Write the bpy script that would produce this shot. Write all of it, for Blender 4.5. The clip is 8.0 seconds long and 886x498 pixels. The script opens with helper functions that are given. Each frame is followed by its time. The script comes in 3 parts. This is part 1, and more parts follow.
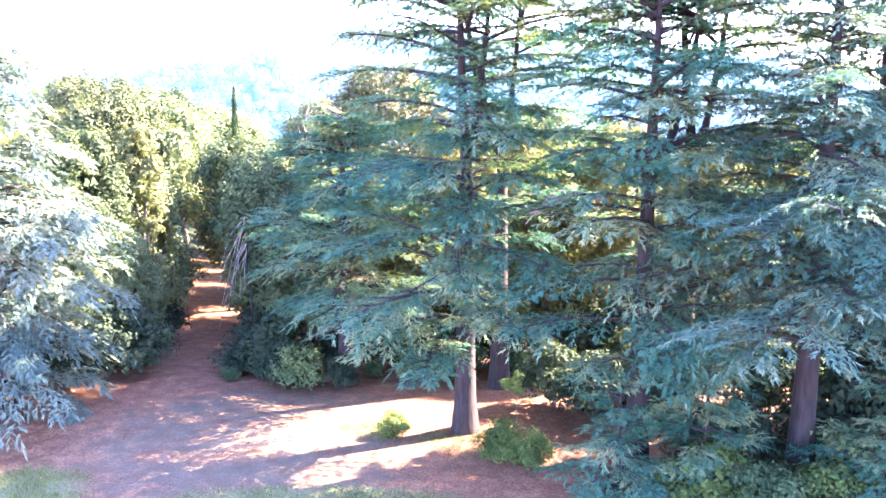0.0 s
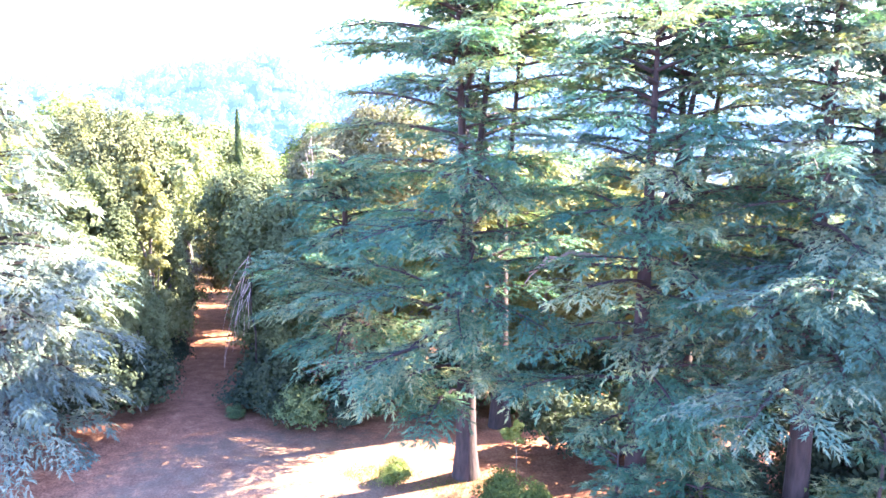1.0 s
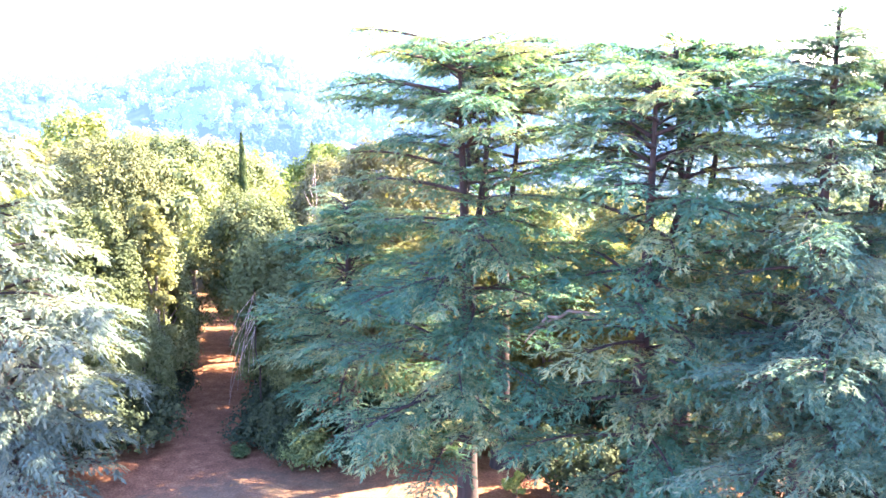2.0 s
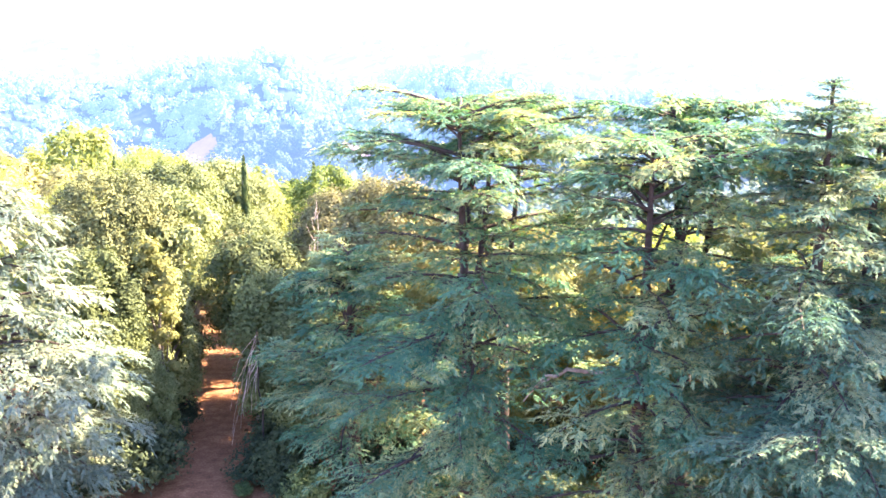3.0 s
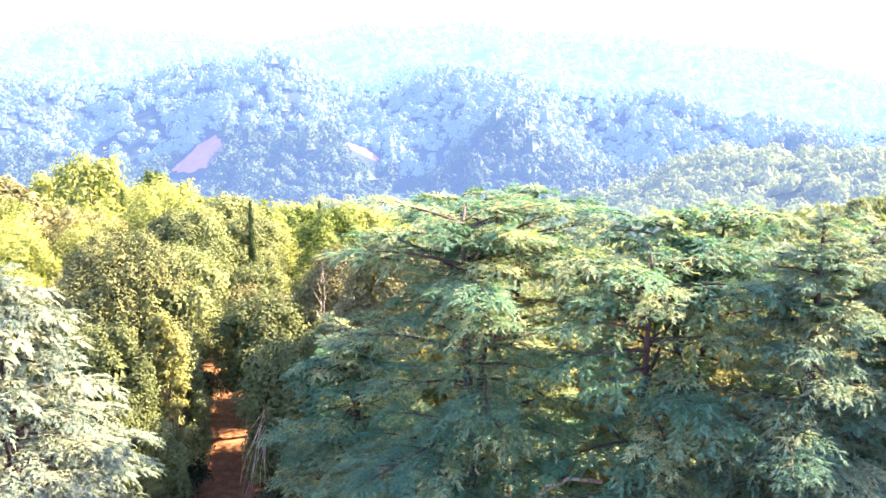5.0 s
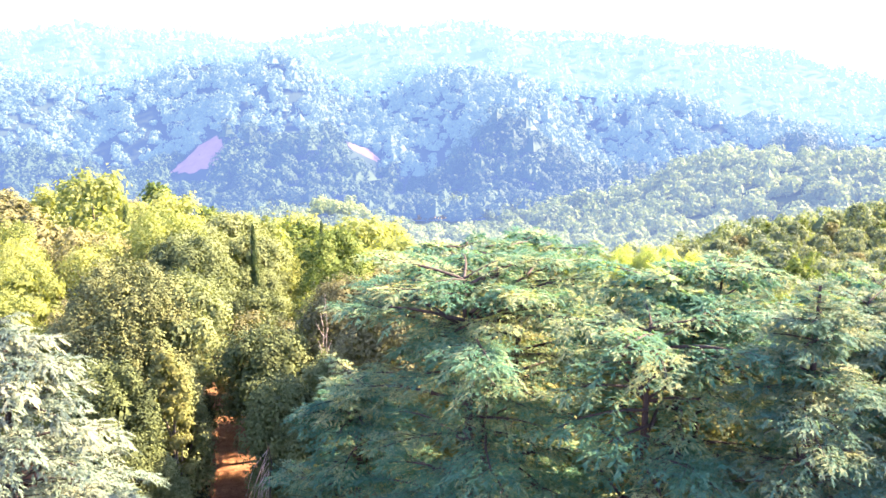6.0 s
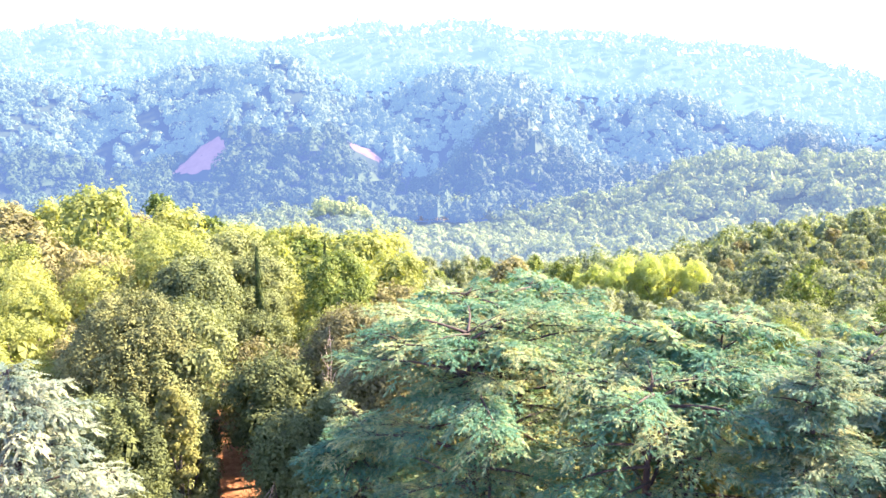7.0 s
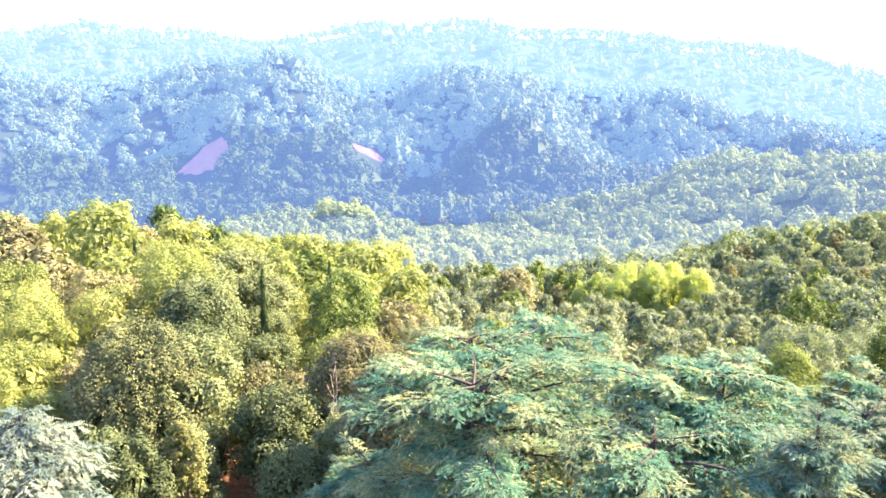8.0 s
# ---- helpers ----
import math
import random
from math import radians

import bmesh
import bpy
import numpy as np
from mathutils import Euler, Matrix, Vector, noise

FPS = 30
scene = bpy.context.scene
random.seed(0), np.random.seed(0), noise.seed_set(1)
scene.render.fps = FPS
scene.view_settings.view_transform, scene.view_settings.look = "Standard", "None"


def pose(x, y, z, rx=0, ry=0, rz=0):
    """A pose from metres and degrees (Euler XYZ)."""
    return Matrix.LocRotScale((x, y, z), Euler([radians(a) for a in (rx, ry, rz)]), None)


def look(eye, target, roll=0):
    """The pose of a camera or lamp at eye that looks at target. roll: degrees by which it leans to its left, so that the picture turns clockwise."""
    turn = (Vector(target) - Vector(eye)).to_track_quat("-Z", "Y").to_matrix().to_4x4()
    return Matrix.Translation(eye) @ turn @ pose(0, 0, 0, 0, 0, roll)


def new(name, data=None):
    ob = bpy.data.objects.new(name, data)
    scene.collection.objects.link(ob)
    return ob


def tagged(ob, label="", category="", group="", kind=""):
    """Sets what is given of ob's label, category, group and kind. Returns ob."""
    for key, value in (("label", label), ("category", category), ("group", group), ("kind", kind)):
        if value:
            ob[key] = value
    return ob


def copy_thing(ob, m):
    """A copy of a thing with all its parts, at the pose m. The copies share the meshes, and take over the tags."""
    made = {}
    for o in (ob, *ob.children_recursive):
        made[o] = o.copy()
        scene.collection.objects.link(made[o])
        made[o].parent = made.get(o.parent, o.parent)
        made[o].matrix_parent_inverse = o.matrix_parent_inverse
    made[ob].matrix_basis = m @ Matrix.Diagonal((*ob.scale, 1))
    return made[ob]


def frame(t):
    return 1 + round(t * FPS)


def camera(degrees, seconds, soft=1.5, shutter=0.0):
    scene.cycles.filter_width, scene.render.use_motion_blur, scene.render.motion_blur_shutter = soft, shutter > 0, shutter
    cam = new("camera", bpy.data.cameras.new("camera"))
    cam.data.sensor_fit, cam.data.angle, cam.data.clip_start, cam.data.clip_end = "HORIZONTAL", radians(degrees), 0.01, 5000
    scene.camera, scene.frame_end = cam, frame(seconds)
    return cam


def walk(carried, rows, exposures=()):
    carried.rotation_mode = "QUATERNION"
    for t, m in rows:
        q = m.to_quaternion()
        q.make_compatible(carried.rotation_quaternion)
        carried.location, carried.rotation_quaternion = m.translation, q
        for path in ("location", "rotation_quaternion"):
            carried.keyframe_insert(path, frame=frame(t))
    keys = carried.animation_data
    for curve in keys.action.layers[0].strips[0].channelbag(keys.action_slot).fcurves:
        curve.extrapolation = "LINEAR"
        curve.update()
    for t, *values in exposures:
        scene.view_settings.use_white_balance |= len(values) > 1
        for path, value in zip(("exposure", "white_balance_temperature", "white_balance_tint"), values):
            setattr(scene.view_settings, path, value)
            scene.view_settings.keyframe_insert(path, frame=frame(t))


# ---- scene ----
cam = camera(57.7, 8.0, soft=1.6)
METRES, EYE, TILT, LEAN, TURN = 20.0, 15.0, -11.0, 0.0, 0.0
ROWS = [
    (0.0, 0.0, 0.0, 0.0, 0.0, 0.0, -0.0),
    (0.5, 0.0033, -0.0133, 0.0587, 0.08, -0.1, 0.05),
    (1.0, 0.0044, -0.0275, 0.1185, 0.2, -0.19, 0.07),
    (1.5, 0.0068, -0.041, 0.1782, 0.38, -0.28, 0.08),
    (3.0, 0.0136, -0.0756, 0.3636, 0.6, -0.5, 0.11),
    (3.5, 0.0141, -0.0869, 0.4213, 0.74, -0.56, 0.13),
    (4.0, 0.0146, -0.099, 0.4827, 0.79, -0.63, 0.15),
    (4.5, 0.0151, -0.1117, 0.5431, 0.86, -0.66, 0.17),
    (5.0, 0.016, -0.1243, 0.6051, 0.92, -0.73, 0.19),
    (6.5, 0.0143, -0.1572, 0.7941, 1.03, -0.92, 0.27),
    (7.0, 0.0113, -0.1683, 0.8559, 1.12, -0.98, 0.28),
    (7.5, 0.0088, -0.1799, 0.9177, 1.22, -1.05, 0.3),
    (8.0, 0.0062, -0.1921, 0.9806, 1.32, -1.12, 0.32),
]
EXPOSURES = [(0.0, 4.9, 5450, 46), (1.5, 4.7, 5700, 43), (3.0, 4.3, 6500, 37), (5.0, 3.86, 6800, 36), (8.0, 3.46, 6400, 34)]
walk(cam, [(t, pose(0, 0, EYE, TILT, LEAN, TURN) @ pose(METRES * x, METRES * y, METRES * z, 90 + pitch, roll, yaw)) for t, x, y, z, yaw, pitch, roll in ROWS], EXPOSURES)

# ---- sky and sun ----
SUN_TOWARDS = Vector((0.925, 0.38, 0.0)).normalized()
SUN_HEIGHT = radians(35)
world = bpy.data.worlds.new("sky")
scene.world = world
world.use_nodes = True
sky = world.node_tree.nodes.new("ShaderNodeTexSky")
sky.sky_type, sky.sun_disc = "NISHITA", False
sky.sun_elevation, sky.sun_rotation = SUN_HEIGHT, math.atan2(SUN_TOWARDS.x, SUN_TOWARDS.y)
sky.air_density, sky.dust_density, sky.ozone_density = 1.2, 0.8, 2.2
background = world.node_tree.nodes["Background"]
background.inputs["Strength"].default_value = 0.09
world.node_tree.links.new(sky.outputs["Color"], background.inputs["Color"])
sun = new("sun", bpy.data.lights.new("sun", "SUN"))
sun.data.energy, sun.data.angle, sun.data.color = 5.0, radians(0.6), (1.0, 0.83, 0.46)
sun_way = Vector((SUN_TOWARDS.x * math.cos(SUN_HEIGHT), SUN_TOWARDS.y * math.cos(SUN_HEIGHT), math.sin(SUN_HEIGHT)))
sun.matrix_world = look(sun_way * 100, (0, 0, 0))


# ---- materials ----
def material(name, rough=0.8):
    """A new node material: its nodes, links, and Principled shader."""
    m = bpy.data.materials.new(name)
    m.use_nodes = True
    shader = m.node_tree.nodes["Principled BSDF"]
    shader.inputs["Roughness"].default_value = rough
    return m, m.node_tree.nodes, m.node_tree.links, shader


def ramp(nodes, links, source, stops):
    node = nodes.new("ShaderNodeValToRGB")
    while len(node.color_ramp.elements) < len(stops):
        node.color_ramp.elements.new(0.5)
    for element, (place, colour) in zip(node.color_ramp.elements, stops):
        element.position, element.color = place, (*colour, 1)
    links.new(source, node.inputs["Fac"])
    return node.outputs["Color"]


def noise_node(nodes, links, scale, detail=4, kind="Object", rough=0.6):
    where = nodes.new("ShaderNodeTexCoord")
    node = nodes.new("ShaderNodeTexNoise")
    node.inputs["Scale"].default_value, node.inputs["Detail"].default_value = scale, detail
    node.inputs["Roughness"].default_value = rough
    links.new(where.outputs[kind], node.inputs["Vector"])
    return node.outputs["Fac"]


def blend(nodes, links, factor, a, b, kind="MIX"):
    node = nodes.new("ShaderNodeMix")
    node.data_type, node.blend_type = "RGBA", kind
    for socket, value in ((node.inputs["Factor"], factor), (node.inputs[6], a), (node.inputs[7], b)):
        if isinstance(value, bpy.types.NodeSocket):
            links.new(value, socket)
        elif isinstance(value, tuple):
            socket.default_value = (*value, 1)
        else:
            socket.default_value = value
    return node.outputs[2]


def sums(nodes, links, kind, a, b):
    node = nodes.new("ShaderNodeMath")
    node.operation = kind
    for socket, value in zip(node.inputs, (a, b)):
        if isinstance(value, bpy.types.NodeSocket):
            links.new(value, socket)
        else:
            socket.default_value = value
    return node.outputs[0]


def foliage(name, dark, mid, light, patch=0.5, through_light=0.3, rough=0.8, haze_glow=None, speckle=0.4):
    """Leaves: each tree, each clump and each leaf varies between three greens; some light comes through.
    The optional glow is distance haze, put in as emission on the far backdrop."""
    m, nodes, links, shader = material(name, rough)
    tree = nodes.new("ShaderNodeObjectInfo").outputs["Random"]
    leaf = nodes.new("ShaderNodeNewGeometry").outputs["Random Per Island"]
    clump = noise_node(nodes, links, patch, 3)
    value = sums(nodes, links, "ADD", sums(nodes, links, "MULTIPLY", tree, 0.35), sums(nodes, links, "ADD", sums(nodes, links, "MULTIPLY", leaf, speckle), 0.2 - speckle / 2))
    value = sums(nodes, links, "ADD", value, sums(nodes, links, "MULTIPLY", sums(nodes, links, "SUBTRACT", clump, 0.4), 0.9))
    colour = ramp(nodes, links, value, ((0.1, dark), (0.45, mid), (0.8, light)))
    links.new(colour, shader.inputs["Base Color"])
    shader.inputs["Specular IOR Level"].default_value = 0.12
    glow = nodes.new("ShaderNodeBsdfTranslucent")
    links.new(blend(nodes, links, 1.0, colour, (1.25, 1.25, 0.55), "MULTIPLY"), glow.inputs["Color"])
    mix = nodes.new("ShaderNodeMixShader")
    mix.inputs[0].default_value = through_light
    links.new(shader.outputs[0], mix.inputs[1])
    links.new(glow.outputs[0], mix.inputs[2])
    links.new(mix.outputs[0], nodes["Material Output"].inputs["Surface"])
    if haze_glow:
        shader.inputs["Emission Color"].default_value, shader.inputs["Emission Strength"].default_value = (*haze_glow[:3], 1), haze_glow[3]
    return m


def bark(name, dark, light, scale=6.0):
    m, nodes, links, shader = material(name, 0.9)
    where = nodes.new("ShaderNodeTexCoord")
    stretch = nodes.new("ShaderNodeMapping")
    stretch.inputs["Scale"].default_value = (scale, scale, scale * 0.22)
    links.new(where.outputs["Object"], stretch.inputs["Vector"])
    ridges = nodes.new("ShaderNodeTexNoise")
    ridges.inputs["Scale"].default_value, ridges.inputs["Detail"].default_value = 1.0, 6
    links.new(stretch.outputs[0], ridges.inputs["Vector"])
    links.new(ramp(nodes, links, ridges.outputs["Fac"], ((0.3, dark), (0.7, light))), shader.inputs["Base Color"])
    bump = nodes.new("ShaderNodeBump")
    bump.inputs["Strength"].default_value, bump.inputs["Distance"].default_value = 0.8, 0.06
    links.new(ridges.outputs["Fac"], bump.inputs["Height"])
    links.new(bump.outputs[0], shader.inputs["Normal"])
    return m


CEDAR_NEEDLES = foliage("cedar_needles", (0.019, 0.09, 0.073), (0.06, 0.156, 0.107), (0.285, 0.308, 0.158), 1.0, 0.38, speckle=0.26)
GREY_NEEDLES = foliage("grey_cedar_needles", (0.02, 0.078, 0.066), (0.056, 0.126, 0.096), (0.21, 0.24, 0.14), 1.0, 0.34, speckle=0.24)
BLUE_NEEDLES = foliage("blue_needles", (0.045, 0.084, 0.077), (0.098, 0.145, 0.122), (0.2, 0.225, 0.16), 0.4, 0.2, speckle=0.3)
OAK_LEAVES = foliage("holm_oak_leaves", (0.018, 0.028, 0.018), (0.056, 0.075, 0.034), (0.145, 0.16, 0.07), 0.4, 0.14, speckle=0.2)
TRACK_LEAVES = foliage("track_tree_leaves", (0.03, 0.046, 0.022), (0.082, 0.112, 0.05), (0.175, 0.208, 0.095), 0.4, 0.24, speckle=0.22)
GREEN_LEAVES = foliage("green_leaves", (0.03, 0.055, 0.02), (0.08, 0.125, 0.035), (0.16, 0.2, 0.06), 0.3, 0.35)
YELLOW_LEAVES = foliage("yellow_green_leaves", (0.065, 0.092, 0.034), (0.15, 0.19, 0.066), (0.26, 0.29, 0.11), 0.3, 0.42, speckle=0.22)
GOLDEN_LEAVES = foliage("golden_green_leaves", (0.04, 0.055, 0.022), (0.1, 0.115, 0.042), (0.2, 0.195, 0.08), 0.4, 0.3, speckle=0.25)
POPLAR_LEAVES = foliage("poplar_leaves", (0.17, 0.24, 0.085), (0.27, 0.34, 0.12), (0.4, 0.45, 0.16), 0.3, 0.5, speckle=0.2)
OLIVE_LEAVES = foliage("olive_brown_leaves", (0.06, 0.063, 0.036), (0.12, 0.125, 0.066), (0.2, 0.2, 0.106), 0.3, 0.3)
# Blue-green leaves, lightened to stand for haze over the wood.
BLUE_GREEN_LEAVES = foliage("blue_green_leaves", (0.042, 0.072, 0.056), (0.108, 0.15, 0.108), (0.22, 0.255, 0.165), 0.3, 0.4)
LAUREL_LEAVES = foliage("laurel_leaves", (0.022, 0.046, 0.024), (0.055, 0.095, 0.042), (0.12, 0.165, 0.07), 0.8, 0.25)
# Leaf colours darkened to deepen the shade under the trees.
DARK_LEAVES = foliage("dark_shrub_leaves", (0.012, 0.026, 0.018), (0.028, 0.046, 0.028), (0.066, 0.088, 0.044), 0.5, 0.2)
CYPRESS_LEAVES = foliage("cypress_leaves", (0.02, 0.04, 0.02), (0.04, 0.07, 0.03), (0.09, 0.12, 0.045), 0.8, 0.15)
GRASS = foliage("grass_blades", (0.055, 0.075, 0.02), (0.13, 0.145, 0.045), (0.26, 0.24, 0.1), 0.8, 0.35)
# Raised leaf colours stand in for haze over the valley woods.
WOODS_LEAVES = foliage("valley_woods_leaves", (0.06, 0.095, 0.06), (0.135, 0.18, 0.1), (0.24, 0.28, 0.14), 0.03, 0.32, speckle=0.2)
# Bluish emission painted in as haze over the ridge woods.
RIDGE_LEAVES = foliage("ridge_backdrop_leaves", (0.022, 0.042, 0.022), (0.07, 0.108, 0.046), (0.16, 0.2, 0.08), 0.03, 0.28, haze_glow=(0.25, 0.42, 0.74, 0.07), speckle=0.2)
# Haze painted as emission, stronger in each farther band.
HILL_LEAVES = [foliage("hill_backdrop_leaves", (0.012, 0.026, 0.009), (0.03, 0.054, 0.018), (0.066, 0.092, 0.032), 0.02, 0.15, haze_glow=haze_glow, speckle=0.1) for haze_glow in ((0.21, 0.42, 0.8, 0.076), (0.245, 0.5, 0.84, 0.09), (0.3, 0.61, 0.9, 0.108))]
# Strongest emission, standing for thick haze on the far hill.
FAR_LEAVES = foliage("far_hill_backdrop_leaves", (0.012, 0.024, 0.016), (0.026, 0.044, 0.026), (0.06, 0.076, 0.036), 0.01, 0.15, speckle=0.1, haze_glow=(0.45, 0.8, 1.0, 0.11))
# Weak bluish emission stands for haze over the willows.
WILLOW_LEAVES = foliage("willow_backdrop_leaves", (0.09, 0.13, 0.055), (0.16, 0.21, 0.09), (0.24, 0.28, 0.13), 0.02, 0.3, haze_glow=(0.26, 0.42, 0.6, 0.045), speckle=0.1)
CEDAR_BARK = bark("cedar_bark", (0.01, 0.007, 0.008), (0.034, 0.024, 0.025))
GREY_BARK = bark("grey_bark", (0.045, 0.04, 0.038), (0.13, 0.115, 0.1))
DEAD_WOOD = bark("dead_wood", (0.16, 0.125, 0.115), (0.36, 0.3, 0.275))


def ground_material():
    """Pale trodden earth in the clearing and on the track, red-brown needle litter round it, and woodland floor turning
    very dark green with distance.
    """
    m, nodes, links, shader = material("clearing_ground", 0.95)
    shader.inputs["Specular IOR Level"].default_value = 0.1
    fine, mid, broad = (noise_node(nodes, links, s, 6) for s in (9.0, 1.3, 0.22))
    grit = sums(nodes, links, "ADD", sums(nodes, links, "MULTIPLY", fine, 0.55), sums(nodes, links, "MULTIPLY", mid, 0.45))
    litter = ramp(nodes, links, grit, ((0.33, (0.075, 0.034, 0.02)), (0.5, (0.165, 0.078, 0.046)), (0.66, (0.27, 0.155, 0.09))))
    earth = ramp(nodes, links, grit, ((0.33, (0.085, 0.059, 0.039)), (0.5, (0.122, 0.088, 0.06)), (0.68, (0.17, 0.128, 0.09))))
    drift = ramp(nodes, links, noise_node(nodes, links, 0.55, 5), ((0.42, (0.0, 0.0, 0.0)), (0.62, (1.0, 1.0, 1.0))))
    earth = blend(nodes, links, sums(nodes, links, "MULTIPLY", drift, 0.55), earth, litter)
    where = nodes.new("ShaderNodeTexCoord")
    split = nodes.new("ShaderNodeSeparateXYZ")
    links.new(where.outputs["Object"], split.inputs[0])

    def oval(x, y, a, b, soft):
        u = sums(nodes, links, "DIVIDE", sums(nodes, links, "SUBTRACT", split.outputs[0], x), a)
        v = sums(nodes, links, "DIVIDE", sums(nodes, links, "SUBTRACT", split.outputs[1], y), b)
        r = sums(nodes, links, "ADD", sums(nodes, links, "MULTIPLY", u, u), sums(nodes, links, "MULTIPLY", v, v))
        r = sums(nodes, links, "ADD", r, sums(nodes, links, "MULTIPLY", sums(nodes, links, "SUBTRACT", mid, 0.5), 2.6))
        edge = nodes.new("ShaderNodeMapRange")
        edge.interpolation_type = "SMOOTHSTEP"
        for key, value in (("From Min", 1.0 + soft), ("From Max", 1.0 - soft), ("To Min", 0.0), ("To Max", 1.0)):
            edge.inputs[key].default_value = value
        links.new(r, edge.inputs["Value"])
        return edge.outputs[0]

    colour = blend(nodes, links, oval(-8.0, 33.5, 7.5, 6.5, 0.5), litter, earth)
    green = ramp(nodes, links, fine, ((0.3, (0.07, 0.075, 0.03)), (0.55, (0.14, 0.14, 0.06)), (0.75, (0.22, 0.17, 0.1))))
    colour = blend(nodes, links, oval(-16.4, 28.2, 2.5, 2.1, 0.6), colour, green)
    colour = blend(nodes, links, oval(-5.0, 27.2, 5.5, 1.7, 0.7), colour, green)
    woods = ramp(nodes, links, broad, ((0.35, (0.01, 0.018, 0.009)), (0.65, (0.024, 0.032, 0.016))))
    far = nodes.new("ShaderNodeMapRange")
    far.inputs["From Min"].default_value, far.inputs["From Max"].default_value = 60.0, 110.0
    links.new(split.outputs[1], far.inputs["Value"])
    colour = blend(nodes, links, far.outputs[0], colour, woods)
    links.new(colour, shader.inputs["Base Color"])
    bump = nodes.new("ShaderNodeBump")
    bump.inputs["Strength"].default_value, bump.inputs["Distance"].default_value = 0.6, 0.05
    links.new(fine, bump.inputs["Height"])
    links.new(bump.outputs[0], shader.inputs["Normal"])
    return m


def plain_ground(name, a, b, scale, haze_glow=None):
    m, nodes, links, shader = material(name, 0.95)
    shader.inputs["Specular IOR Level"].default_value = 0.0
    links.new(ramp(nodes, links, noise_node(nodes, links, scale, 5), ((0.3, a), (0.7, b))), shader.inputs["Base Color"])
    # Distance haze put in as emission.
    if haze_glow:
        shader.inputs["Emission Color"].default_value, shader.inputs["Emission Strength"].default_value = (*haze_glow[:3], 1), haze_glow[3]
    return m


GROUND = ground_material()
# Bluish emission on the ridge ground stands for haze.
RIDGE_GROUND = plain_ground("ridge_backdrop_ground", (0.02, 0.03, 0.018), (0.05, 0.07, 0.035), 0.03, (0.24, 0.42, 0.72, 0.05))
# Dark base stands for shade between crowns; bluish emission is painted haze.
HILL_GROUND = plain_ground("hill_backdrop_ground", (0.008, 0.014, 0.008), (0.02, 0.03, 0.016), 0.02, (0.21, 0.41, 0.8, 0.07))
# Pale blue emission painted in as haze over the far ground.
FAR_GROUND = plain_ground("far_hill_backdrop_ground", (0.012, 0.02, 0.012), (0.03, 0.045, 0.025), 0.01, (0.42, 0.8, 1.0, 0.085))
# Lilac tinge is haze painted as emission over the bare earth.
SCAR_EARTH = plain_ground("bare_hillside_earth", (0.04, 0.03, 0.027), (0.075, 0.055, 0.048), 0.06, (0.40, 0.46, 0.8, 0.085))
# Emission adds a little painted haze to the dry field.
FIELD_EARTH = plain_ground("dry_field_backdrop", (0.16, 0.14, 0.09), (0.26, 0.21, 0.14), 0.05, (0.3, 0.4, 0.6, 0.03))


# ---- mesh helpers ----
def mesh_of(name, verts, faces, smooth=False):
    """A mesh from an array of places and one of faces, all with the same number of corners."""
    me = bpy.data.meshes.new(name)
    verts, faces = np.asarray(verts, dtype=np.float32), np.asarray(faces, dtype=np.int32)
    corners = faces.shape[1]
    me.vertices.add(len(verts))
    me.vertices.foreach_set("co", verts.ravel())
    me.loops.add(faces.size)
    me.loops.foreach_set("vertex_index", faces.ravel())
    me.polygons.add(len(faces))
    me.polygons.foreach_set("loop_start", np.arange(0, faces.size, corners, dtype=np.int32))
    me.polygons.foreach_set("use_smooth", np.full(len(faces), smooth))
    me.update(calc_edges=True)
    return me


def part(name, me, mat, parent=None, label="", m=None):
    """One mesh object under a thing or a part."""
    if mat and not me.materials:
        me.materials.append(mat)
    ob = new(name, me)
    if parent:
        ob.parent = parent
    if m is not None:
        ob.matrix_basis = m
    return tagged(ob, label)


def tube(points, radii, sides=8):
    """Places and four-cornered faces of a tapering round limb along a line of points."""
    points, radii = np.asarray(points, float), np.asarray(radii, float)
    along = np.gradient(points, axis=0)
    along /= np.linalg.norm(along, axis=1)[:, None] + 1e-9
    aside = np.where(np.abs(along[:, 2:3]) > 0.9, np.array([[1.0, 0, 0]]), np.array([[0, 0, 1.0]]))
    u = np.cross(along, aside)
    u /= np.linalg.norm(u, axis=1)[:, None] + 1e-9
    v = np.cross(along, u)
    a = np.linspace(0, 2 * math.pi, sides, endpoint=False)
    rings = points[:, None] + radii[:, None, None] * (np.cos(a)[None, :, None] * u[:, None] + np.sin(a)[None, :, None] * v[:, None])
    n = len(points)
    i, j = np.meshgrid(np.arange(n - 1), np.arange(sides), indexing="ij")
    k = (j + 1) % sides
    faces = np.stack([i * sides + j, i * sides + k, (i + 1) * sides + k, (i + 1) * sides + j], -1).reshape(-1, 4)
    return rings.reshape(-1, 3), faces


def joined(pieces):
    verts, faces, start = [], [], 0
    for v, f in pieces:
        verts.append(v)
        faces.append(np.asarray(f) + start)
        start += len(v)
    return np.concatenate(verts), np.concatenate(faces)


def unit(v):
    return v / (np.linalg.norm(v, axis=-1, keepdims=True) + 1e-9)


